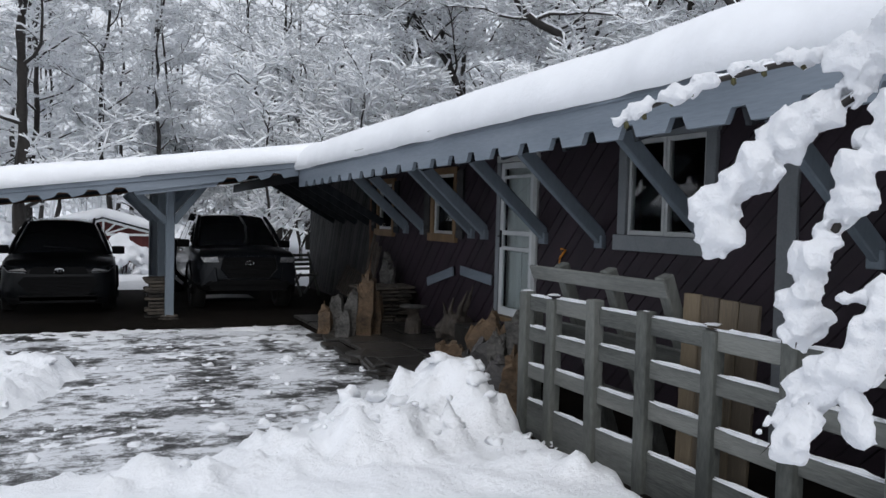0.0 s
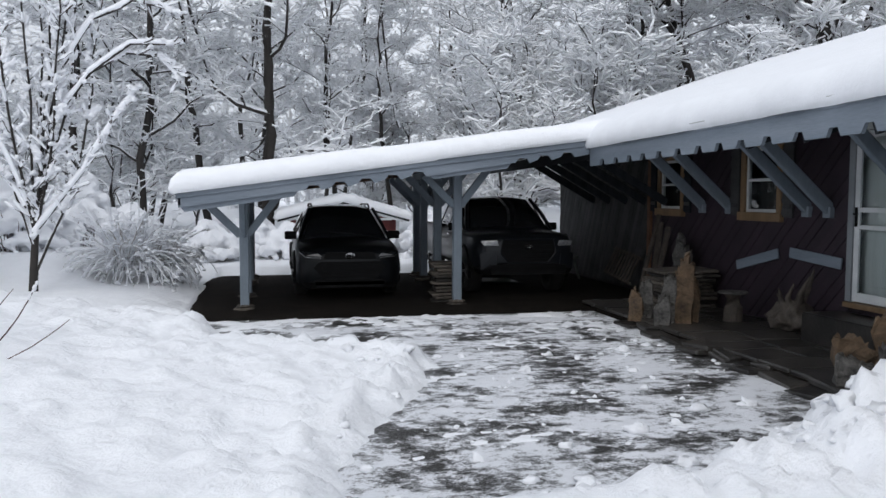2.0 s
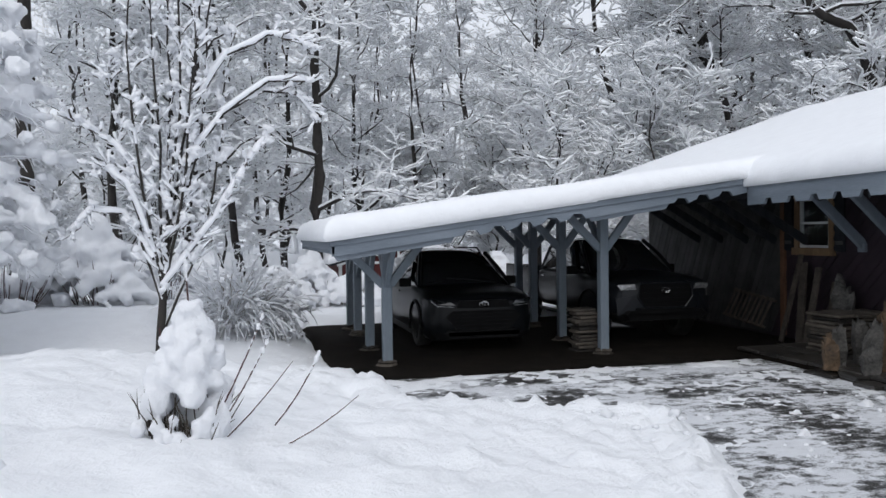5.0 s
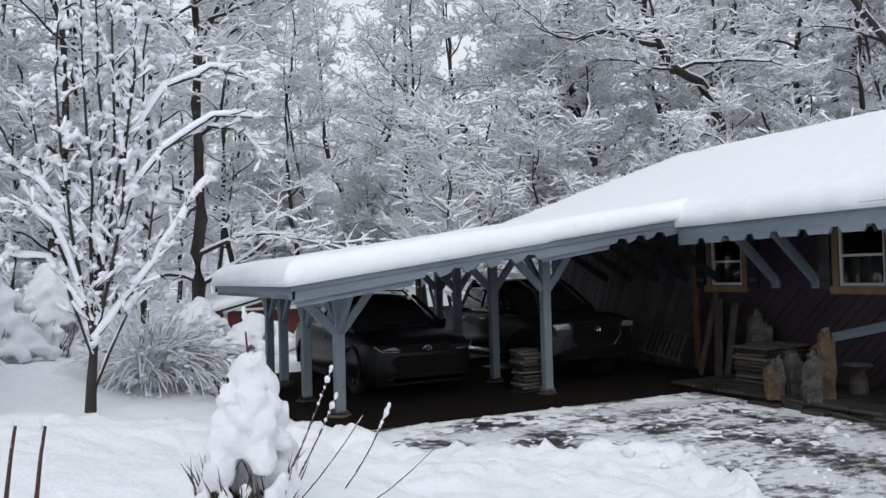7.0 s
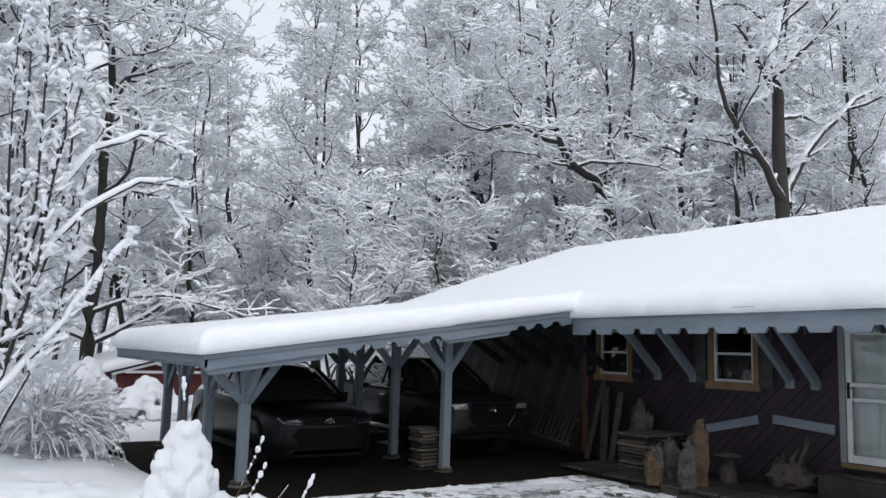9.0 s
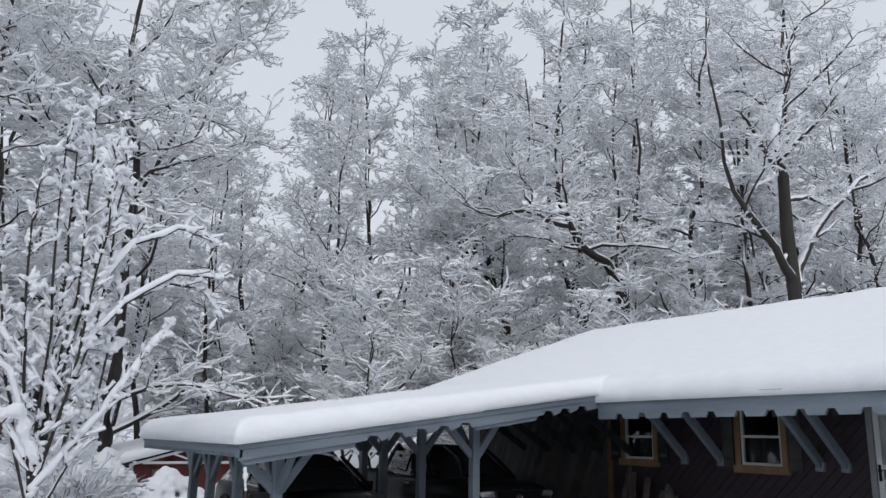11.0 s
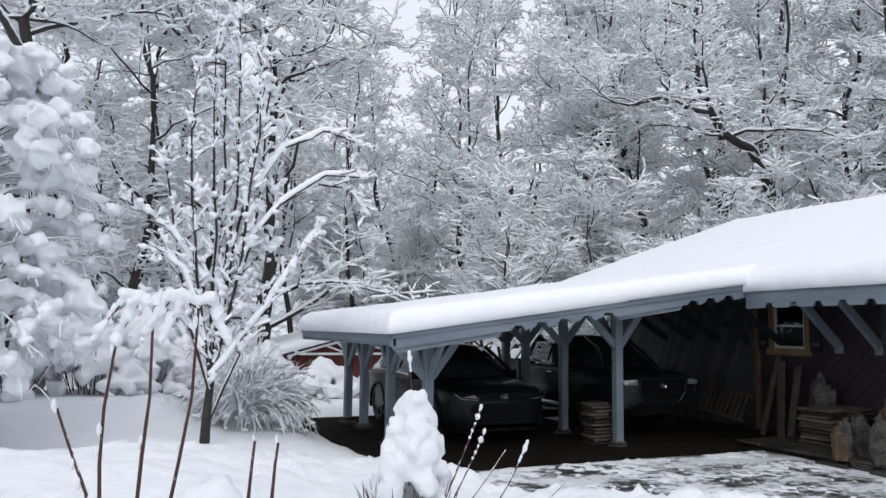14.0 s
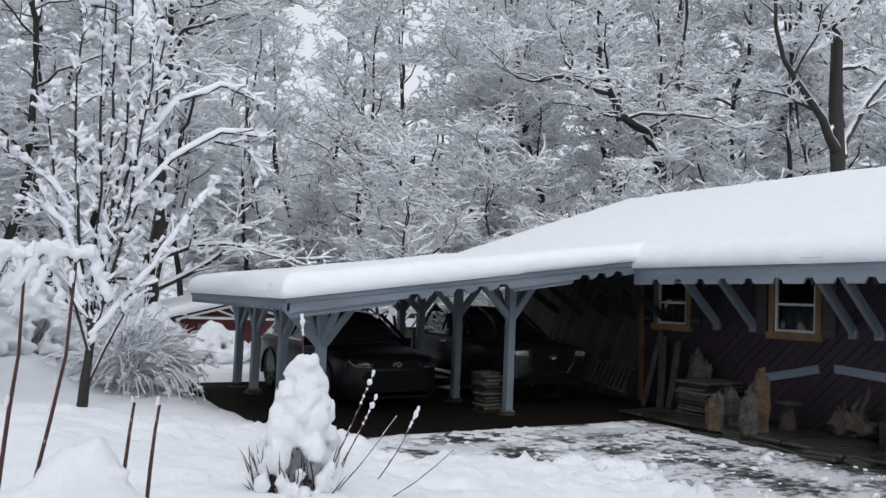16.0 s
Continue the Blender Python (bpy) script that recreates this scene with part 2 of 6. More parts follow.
# ---- building helpers ----
def thing(name, label, category, at=(0, 0, 0), rz=0.0, group="", kind=""):
    ob = new(name)
    ob.empty_display_size = 0.1
    ob.matrix_basis = pose(*at, 0, 0, rz)
    return tagged(ob, label, category, group, kind)


def finish(bm, name, material, smooth=False):
    me = bpy.data.meshes.new(name)
    bm.normal_update()
    bm.to_mesh(me)
    bm.free()
    me.materials.append(material)
    if smooth:
        me.polygons.foreach_set("use_smooth", [True] * len(me.polygons))
    return me


def part(name, bm, material, parent, label="", smooth=False, m=None):
    me = bm if isinstance(bm, bpy.types.Mesh) else finish(bm, name, material, smooth)
    ob = new(name, me)
    ob.parent = parent
    if m is not None:
        ob.matrix_basis = m
    return tagged(ob, label)


def structure(name, bm, material, label="", smooth=False, kind="structure"):
    me = bm if isinstance(bm, bpy.types.Mesh) else finish(bm, name, material, smooth)
    return tagged(new(name, me), label, kind=kind)


def raw_mesh(name, verts, faces, material, smooth=False):
    me = bpy.data.meshes.new(name)
    me.from_pydata(verts, [], faces)
    me.materials.append(material)
    if smooth:
        me.polygons.foreach_set("use_smooth", [True] * len(me.polygons))
    me.update()
    return me


def box(x0, x1, y0, y1, z0, z1, bevel=0.0, bm=None, m=None, seg=1):
    bm = bm or bmesh.new()
    vs = bmesh.ops.create_cube(bm, size=1.0)["verts"]
    for v in vs:
        v.co = Vector(((x0 + x1) / 2 + v.co.x * (x1 - x0), (y0 + y1) / 2 + v.co.y * (y1 - y0), (z0 + z1) / 2 + v.co.z * (z1 - z0)))
    if bevel:
        es = list({e for v in vs for e in v.link_edges})
        r = bmesh.ops.bevel(bm, geom=es, offset=bevel, segments=seg, affect="EDGES", profile=0.6)
        vs = list({v for f in r["faces"] for v in f.verts} | {v for v in vs if v.is_valid})
    if m is not None:
        bmesh.ops.transform(bm, matrix=m, verts=vs)
    return bm


def beam(a, b, w, h, bevel=0.006, up=(0, 0, 1), bm=None):
    """A squared timber from a to b, w wide and h high across its run."""
    a, b = Vector(a), Vector(b)
    d = b - a
    y = d.normalized()
    x = y.cross(Vector(up)).normalized()
    z = x.cross(y)
    m = Matrix((x, y, z)).transposed().to_4x4()
    m.translation = (a + b) / 2
    return box(-w / 2, w / 2, -d.length / 2, d.length / 2, -h / 2, h / 2, bevel, bm, m)


def prism(outline, depth, axis="y", at=0.0, bm=None, bevel=0.0):
    """A flat outline (two coordinates each) given depth along an axis."""
    bm = bm or bmesh.new()

    def place(u, v, w):
        return {"y": (u, w, v), "x": (w, u, v), "z": (u, v, w)}[axis]
    lo = [bm.verts.new(place(u, v, at)) for u, v in outline]
    hi = [bm.verts.new(place(u, v, at + depth)) for u, v in outline]
    n = len(outline)
    bm.faces.new(lo)
    bm.faces.new(list(reversed(hi)))
    for i in range(n):
        bm.faces.new((lo[i], hi[i], hi[(i + 1) % n], lo[(i + 1) % n]))
    bmesh.ops.recalc_face_normals(bm, faces=bm.faces)
    if bevel:
        bmesh.ops.bevel(bm, geom=list(bm.edges), offset=bevel, segments=1, affect="EDGES")
    return bm


def tube(points, radii, sides=6, bm=None, squash=1.0):
    bm = bm or bmesh.new()
    pts = [Vector(p) for p in points]
    rings = []
    for i, p in enumerate(pts):
        d = (pts[min(i + 1, len(pts) - 1)] - pts[max(i - 1, 0)]).normalized()
        x = d.cross(Vector((0, 0, 1)))
        x = x.normalized() if x.length > 0.05 else Vector((1, 0, 0))
        z = x.cross(d)
        rings.append([bm.verts.new(p + radii[i] * (x * math.cos(2 * math.pi * k / sides) + z * squash * math.sin(2 * math.pi * k / sides))) for k in range(sides)])
    for a, b in zip(rings, rings[1:]):
        for k in range(sides):
            bm.faces.new((a[k], a[(k + 1) % sides], b[(k + 1) % sides], b[k]))
    bm.faces.new(rings[0])
    bm.faces.new(list(reversed(rings[-1])))
    bmesh.ops.recalc_face_normals(bm, faces=bm.faces)
    return bm


def lump(r, at=(0, 0, 0), rough=0.25, freq=1.6, sub=2, seed=0.0, bm=None, flat=0.0):
    """An irregular rounded mass."""
    bm = bm or bmesh.new()
    vs = bmesh.ops.create_icosphere(bm, subdivisions=sub, radius=1.0)["verts"]
    for v in vs:
        k = 1 + rough * noise.noise(v.co * freq + Vector((seed, seed * 1.7, -seed))) + rough * 0.4 * noise.noise(v.co * freq * 2.7 + Vector((seed, 3.0, seed)))
        v.co = Vector((v.co.x * r[0], v.co.y * r[1], v.co.z * r[2])) * k
        if flat and v.co.z < -flat * r[2]:
            v.co.z = -flat * r[2]
        v.co += Vector(at)
    return bm


def merged(ob, voxel):
    """Fuses overlapping lumps into one continuous body."""
    md = ob.modifiers.new("fuse", "REMESH")
    md.mode, md.voxel_size, md.use_smooth_shade = "VOXEL", voxel, True
    return ob


def fbm(x, y, z=0.0, octaves=4):
    s, a, f = 0.0, 0.5, 1.0
    for _ in range(octaves):
        s += a * noise.noise(Vector((x * f, y * f, z + 7.3 * f)))
        a *= 0.5
        f *= 2.0
    return s


def step(a, b, v):
    t = min(1.0, max(0.0, (v - a) / (b - a)))
    return t * t * (3 - 2 * t)


def along(v, stops):
    """Piecewise linear value at v of (position, value) stops."""
    if v <= stops[0][0]:
        return stops[0][1]
    for (a, p), (b, q) in zip(stops, stops[1:]):
        if v <= b:
            return p + (q - p) * (v - a) / (b - a)
    return stops[-1][1]


# ---- ground: one sheet of snow, with the bare drive and carport floor under its gaps ----
def snow_height(x, y):
    n1, n2 = fbm(x * 0.35, y * 0.35, 1.0, 3), fbm(x * 1.6, y * 1.6, 4.0, 3)
    rough = fbm(x * 5.5, y * 5.5, 9.0, 3)
    # the bank thrown up along the drive's edge
    edge = along(y, [(4.0, -1.3), (6.8, -1.15), (7.6, -1.0), (9.1, -0.25), (10.3, 0.1), (10.9, -1.1), (11.5, -2.1), (13.6, -2.55)]) + 0.22 * n2 + 0.06 * rough
    side = step(0.0, 0.34, edge - x) if y < 13.7 else 0.0
    away = max(0.0, edge - x)
    churn = (abs(fbm(x * 2.3, y * 2.3, 15.0, 3)) - 0.12) * step(4.5, 1.5, away)
    bank = (0.15 + 0.065 * min(away, 4.0) + 0.12 * n1 + 0.12 * n2 + 0.06 * rough + 0.22 * churn + (0.03 + 0.14 * rough) * step(1.1, 0.2, away)) * side
    # thin trampled cover with bare patches on the drive itself
    streak = 0.65 * fbm(x * 1.2 + 3, y * 2.2, 2.0, 4) + 1.25 * fbm(x * 7.5, y * 8.5, 5.0, 3)
    bare = along(y, [(6.0, 0.10), (7.5, 0.17), (9.5, 0.15), (11.5, 0.04), (12.6, -0.06), (13.5, -0.26)]) + 0.10 * step(0.3, 2.2, x) * step(12.6, 10.0, y) - 0.1 * step(2.4, 2.9, x)
    thin = 0.004 + 0.055 * (streak - bare - 0.27) + 0.014 * rough
    thin = max(-0.05, min(0.05, thin)) * (1.0 if thin > 0 else 2.0)
    z = max(bank, thin) if side > 0.02 else thin
    # the near bank on which the path runs, and the heap by the fence
    near = step(6.6, 5.9, y + 0.25 * n2 + 0.5 * max(0.0, -0.6 - x) - 0.15 * (x - 1.0))
    z = z if near < 0.02 else max(z, near * (0.26 + 0.09 * n2 + 0.07 * rough))
    for px, py, rx, ry, h in ((2.68, 6.5, 0.75, 0.85, 0.66), (1.9, 5.9, 1.1, 0.7, 0.50), (2.72, 5.0, 0.5, 0.55, 0.34), (0.7, 5.6, 1.3, 0.6, 0.34)):
        d = math.sqrt(((x - px) / rx) ** 2 + ((y - py) / ry) ** 2)
        if d > 1.25:
            continue
        z = max(z, h * max(0.0, 1 - d ** 1.4 * 0.8) * (1 + 0.30 * n2) + (0.30 * rough + 0.10 * n2 + 0.34 * abs(fbm(x * 3.4, y * 3.4, 12.0, 3)) - 0.07) * step(1.25, 0.8, d))
    # rise towards the garden and the wood
    z += 0.16 * step(-2.6, -7.0, x) * step(2.0, 7.0, y) + 0.06 * step(-4.4, -6.0, x) * (0.6 + n1)
    if y > 13.7 and x < -1.0:
        lip = -2.75 + 0.30 * n2 + 0.10 * rough + 0.45 * step(17.0, 14.0, y) * 0.3
        z = step(0.0, 1.0, lip - x) * (0.20 + 0.12 * step(0.5, 3.0, lip - x) + 0.12 * n1 + 0.02 * n2) - 0.12 * step(lip - 0.02, lip + 0.25, x)
    # bare under the roofs
    under = step(13.56 + 0.10 * rough + 0.12 * n2, 13.74 + 0.10 * rough, y) * step(-2.9, -2.7, x) * step(19.9, 19.5, y + 0.1 * n2)
    eave = step(3.02 + 0.10 * n2 + 0.06 * rough, 3.2, x) * step(14.2, 13.9, y)
    house = step(4.7, 5.0, x) * step(20.8, 20.4, y)
    z -= 0.5 * max(under, eave, house) if max(under, eave, house) > 0 else 0
    if y > 19.7:
        z = max(z, step(19.7, 20.3, y) * (0.16 + 0.10 * n1) * (1 - house) - 0.5 * house)
    z += 0.42 * step(15.4, 17.4, y) * step(-4.4, -5.8, x) * step(26.0, 21.0, y)
    z += 0.5 * step(24, 70, y) + 0.4 * fbm(x * 0.05, y * 0.05, 3.0, 2) * step(22, 40, y)
    return z


def axis_stops(lo, hi, fine, far):
    inner = list(np.arange(lo, hi, fine))
    out, s, p = [], fine, hi
    while p < far:
        out.append(p)
        s *= 1.16
        p += s
    left, s, p = [], fine, lo
    while p > -far:
        s *= 1.16
        p -= s
        left.append(p)
    return left[::-1] + inner + out


gx, gy = axis_stops(-8.5, 4.0, 0.068, 900), axis_stops(3.5, 15.5, 0.068, 900)
gv = [(x, y, snow_height(x, y)) for y in gy for x in gx]
nx = len(gx)
gf = [(j * nx + i, j * nx + i + 1, (j + 1) * nx + i + 1, (j + 1) * nx + i) for j in range(len(gy) - 1) for i in range(nx - 1)]
structure("ground", raw_mesh("ground", gv, gf, SNOW, True), SNOW, "fresh snow with banks and trodden patches")
structure("driveway", box(-3.0, 3.3, 3.0, 13.62, -0.25, 0.0), SLUSH, "wet dark asphalt under thin trodden snow")
structure("carport_floor", box(-3.2, 5.15, 13.62, 20.6, -0.28, 0.012), SOIL, "bare earth floor of the carport, darkened for roof shade")
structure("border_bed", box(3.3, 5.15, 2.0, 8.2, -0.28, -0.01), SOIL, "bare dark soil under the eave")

rng = random.Random(12)
clods = bmesh.new()
for k in range(230):
    x, y = rng.uniform(-1.4, 3.1), rng.uniform(5.8, 11.5)
    if k < 110:
        a = rng.uniform(0, 6.28)
        x, y = 2.5 + 1.0 * math.cos(a) * rng.uniform(0.3, 1.2), 6.4 + 0.9 * math.sin(a) * rng.uniform(0.3, 1.2)
    r = rng.uniform(0.01, 0.045) if rng.random() < 0.9 else rng.uniform(0.05, 0.08)
    lump((r * rng.uniform(0.8, 1.5), r, r * 0.7), (x, y, max(0.0, snow_height(x, y)) + r * 0.1), 0.9, 1.5, 2 if r > 0.04 else 1, k * 0.7, clods)
structure("snow_clods", clods, SNOW, "loose clods of thrown snow", True, "stuff")


# ---- house ----
WX, EAVE_X, RIDGE_X, FAR_Y, NEAR_Y = 5.16, 3.32, 9.65, 20.2, -3.0
OPENINGS = {"c": (6.33, 7.47, 1.70, 2.66), "door": (9.33, 10.2, 0.55, 2.58), "b": (11.69, 12.45, 1.58, 2.50), "a": (14.34, 15.06, 1.59, 2.42)}


def clip(poly, a, b, c):
    """The part of a convex outline where a*u + b*v <= c."""
    out = []
    for (u0, v0), (u1, v1) in zip(poly, poly[1:] + poly[:1]):
        d0, d1 = a * u0 + b * v0 - c, a * u1 + b * v1 - c
        if d0 <= 0:
            out.append((u0, v0))
        if d0 * d1 < 0:
            t = d0 / (d0 - d1)
            out.append((u0 + t * (u1 - u0), v0 + t * (v1 - v0)))
    return out


def without(polys, rect):
    y0, y1, z0, z1 = rect
    out = []
    for p in polys:
        rest = p
        for a, b, c in ((1, 0, y0), (-1, 0, -y1), (0, 1, z0), (0, -1, -z1)):
            cut = clip(rest, a, b, c)
            if len(cut) > 2:
                out.append(cut)
            rest = clip(rest, -a, -b, -c)
            if len(rest) < 3:
                break
    return out


def good(p):
    area = sum(a[0] * b[1] - b[0] * a[1] for a, b in zip(p, p[1:] + p[:1])) / 2
    return len(p) > 2 and abs(area) > 0.0015


wall_polys = [[(NEAR_Y, -0.2), (FAR_Y, -0.2), (FAR_Y, 3.0), (NEAR_Y, 3.0)]]
for r in OPENINGS.values():
    wall_polys = without(wall_polys, r)
bm = bmesh.new()
for p in wall_polys:
    if good(p):
        prism(p, 0.15, "x", WX + 0.025, bm)
wall_west = structure("wall_west", bm, PURPLE, "dark plum diagonal board wall of the house")
structure("wall_north", prism([(WX + 0.18, -0.2), (14.0, -0.2), (14.0, 3.0), (RIDGE_X, 4.3), (WX + 0.18, 2.95)], 0.16, "y", FAR_Y - 0.16), GREY_SIDING, "weathered gable wall")
structure("wall_south", prism([(WX + 0.18, -0.2), (14.0, -0.2), (14.0, 3.0), (RIDGE_X, 4.3), (WX + 0.18, 2.95)], 0.16, "y", NEAR_Y), PURPLE, "dark plum gable wall")
structure("wall_east", box(14.0, 14.16, NEAR_Y, FAR_Y, -0.2, 3.0), PURPLE, "dark plum wall")
structure("room_wall", box(8.2, 8.3, NEAR_Y + 0.2, FAR_Y - 0.2, 0.3, 3.0), DARK_ROOM, "inner wall coloured dark for an unlit room")
structure("room_floor", box(WX + 0.19, 8.2, NEAR_Y + 0.2, FAR_Y - 0.2, 0.3, 0.42), DARK_ROOM, "indoor floor coloured dark for an unlit room")
structure("ceiling", box(WX + 0.19, 8.2, NEAR_Y + 0.2, FAR_Y - 0.2, 2.86, 2.9), DARK_ROOM, "indoor ceiling coloured dark for an unlit room")

# roof: one folded slab, its fascia, flashing and snow
roof = thing("house_roof", "low gable roof with deep overhang under thick snow", "roof")
SAG = pose(0, 4, 0.05, -0.63) @ pose(0, -4, 0)
roof.matrix_basis = SAG


def under(x):
    return 2.44 + 0.335 * (x - EAVE_X) if x < RIDGE_X else 2.44 + 0.335 * (2 * RIDGE_X - EAVE_X - x)


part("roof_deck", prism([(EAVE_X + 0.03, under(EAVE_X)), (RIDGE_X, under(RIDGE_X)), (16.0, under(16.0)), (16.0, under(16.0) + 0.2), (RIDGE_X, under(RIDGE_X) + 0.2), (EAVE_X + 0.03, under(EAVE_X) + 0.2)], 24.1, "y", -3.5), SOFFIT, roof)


def notched(a, b, top, bottom, cuts, half=0.085, rise=0.075, slope=0.0):
    """A board's outline with trapezoid notches cut out of its lower edge."""
    out = [(a, top + slope * 0), (a, bottom)]
    for c in cuts:
        s = slope * (c - a)
        out += [(c - half, bottom + s), (c - half * 0.55, bottom + rise + s), (c + half * 0.55, bottom + rise + s), (c + half, bottom + s)]
    out += [(b, bottom + slope * (b - a)), (b, top + slope * (b - a))]
    return out


cuts = [3.15 + 0.465 * i + 0.03 * math.sin(5.0 * i) for i in range(23)]
part("fascia", prism(notched(-3.5, 13.86, 2.665, 2.335, [c - 0.465 * 13 for c in cuts[:13]] + cuts, 0.095, 0.085), 0.04, "x", EAVE_X - 0.01), BOARD_PAINT, roof, "grey-blue fascia with notched lower edge")
part("fascia_cap", box(EAVE_X - 0.028, EAVE_X + 0.03, -3.5, 13.8, 2.59, 2.675, 0.004), BOARD_PAINT, roof)
for i in range(9):
    y0 = 2.3 + i * 1.27
    part("flashing", box(EAVE_X - 0.075, EAVE_X + 0.04, y0, y0 + 1.22, 2.678, 2.692, 0, m=pose(0, 0, 0.006 * math.sin(i * 2.1))), SASH, roof, "pale metal flashing strip")
for i, c in enumerate(cuts):
    if i % 2 == 0 and 3 < c < 13.6:
        z0 = 2.47
        part("rafter", beam((EAVE_X + 0.05, c, 2.37), (WX + 0.02, c, 2.37 + 0.335 * (WX - EAVE_X)), 0.05, 0.11), SOFFIT, roof)


def snow_slab(xs, ys, base, thick, reach=0.26, wob=0.05, seed=0.0, skirt=0.03):
    """Snow lying on a pitched plane: full depth inside, rolled over along its rim."""
    x0, x1, y0, y1 = xs[0], xs[-1], ys[0], ys[-1]
    verts, faces = [], []
    for j, y in enumerate(ys):
        for i, x in enumerate(xs):
            d = min(x - x0, x1 - x, y - y0, y1 - y)
            r = min(1.0, d / reach)
            k = math.sqrt(max(0.0, 1 - (1 - r) ** 2))
            n1 = fbm(x * 0.8 + seed, y * 0.8, seed, 3)
            n2 = fbm(x * 4.0 + seed, y * 4.0, seed + 3, 2)
            px, py = x, y
            rim = step(0.3, 0.0, d)
            if d == x - x0:
                px -= rim * (wob * (n1 + fbm(seed, y * 2.2, 1.0, 2)) + 0.02)
            if d == y - y0:
                py -= rim * (wob * (n1 + fbm(x * 2.2, seed, 1.0, 2)) + 0.02)
            verts.append((px, py, base(x, y) + skirt + (thick - skirt) * k * (1 + 0.16 * n1) + 0.012 * n2 * k))
    w = len(xs)
    for j in range(len(ys) - 1):
        for i in range(w - 1):
            faces.append((j * w + i, j * w + i + 1, (j + 1) * w + i + 1, (j + 1) * w + i))
    ring = list(range(w)) + [j * w + w - 1 for j in range(1, len(ys))] + [(len(ys) - 1) * w + i for i in range(w - 2, -1, -1)] + [j * w for j in range(len(ys) - 2, 0, -1)]
    n0 = len(verts)
    for k in ring:
        x, y, z = verts[k]
        verts.append((x + 0.05 * (1 if x < (x0 + x1) / 2 else -1), y + 0.05 * (1 if y < (y0 + y1) / 2 else -1), z - skirt - 0.02))
    for a in range(len(ring)):
        b = (a + 1) % len(ring)
        faces.append((ring[b], ring[a], n0 + a, n0 + b))
    return raw_mesh("snow", verts, faces, SNOW_ROOF, True)


def rim_stops(a, b, coarse, fine=0.035, band=0.35):
    left = [a + fine * i for i in range(int(band / fine))]
    right = [b - fine * i for i in range(int(band / fine))][::-1]
    n = int((right[0] - left[-1]) / coarse)
    return left + [left[-1] + (right[0] - left[-1]) * i / n for i in range(1, n)] + right


xs = rim_stops(EAVE_X - 0.09, 15.9, 0.16)
k = min(range(len(xs)), key=lambda i: abs(xs[i] - RIDGE_X))
xs[k] = RIDGE_X
house_snow = tagged(new("roof_snow", snow_slab(xs, rim_stops(-3.5, 20.75, 0.11), lambda x, y: under(x) + 0.22, 0.32, 0.26, 0.10, 2.0)), "thick smooth white snow blanket on the house roof", "snow")

house_snow.matrix_basis = SAG

# siding: diagonal boards, each its own piece
def diagonal_boards(y0, y1, z0, z1, lean, width, material, thick, holes, slope_top=None):
    i = 0
    c = y0 - lean * (z1 - z0) - 1
    while c < y1 + abs(lean) * (z1 - z0) + 1:
        g = 0.006
        p = [(c + g, z0), (c + width - g, z0), (c + width - g + lean * (z1 - z0), z1), (c + g + lean * (z1 - z0), z1)]
        for a, b, cc in ((1, 0, y1), (-1, 0, -y0)):
            p = clip(p, a, b, cc)
        polys = [p] if len(p) > 2 else []
        for h in holes:
            polys = without(polys, h)
        for q in polys:
            if good(q):
                part("board", prism(q, thick + 0.004 * (i % 3), "x", WX + 0.025 - thick - 0.004 * (i % 3)), material, wall_west)
        c += width
        i += 1


HOLES = [(a - 0.04, b + 0.04, c - 0.04, d + 0.04) for a, b, c, d in OPENINGS.values()]
diagonal_boards(1.5, 15.4, 0.05, 2.98, -1.0, 0.19, PURPLE, 0.018, HOLES)
diagonal_boards(15.5, 20.2, 0.05, 2.98, -0.45, 0.15, GREY_SIDING, 0.018, [])
structure("corner_board", box(WX - 0.03, WX + 0.02, 5.31, 5.50, 0.05, 2.95, 0.006), TRIM_GREY, "grey vertical trim board on the plum wall")
structure("trim", box(WX - 0.05, WX + 0.02, 15.40, 15.51, 0.05, 2.9, 0.008), RUST_WOOD, "brown vertical wood trim where the siding changes")


def sheet(x, y0, y1, z0, z1):
    b = bmesh.new()
    b.faces.new([b.verts.new(p) for p in ((x, y1, z0), (x, y0, z0), (x, y0, z1), (x, y1, z1))])
    b.normal_update()
    if b.faces[:][0].normal.x > 0:
        bmesh.ops.reverse_faces(b, faces=b.faces)
    return b


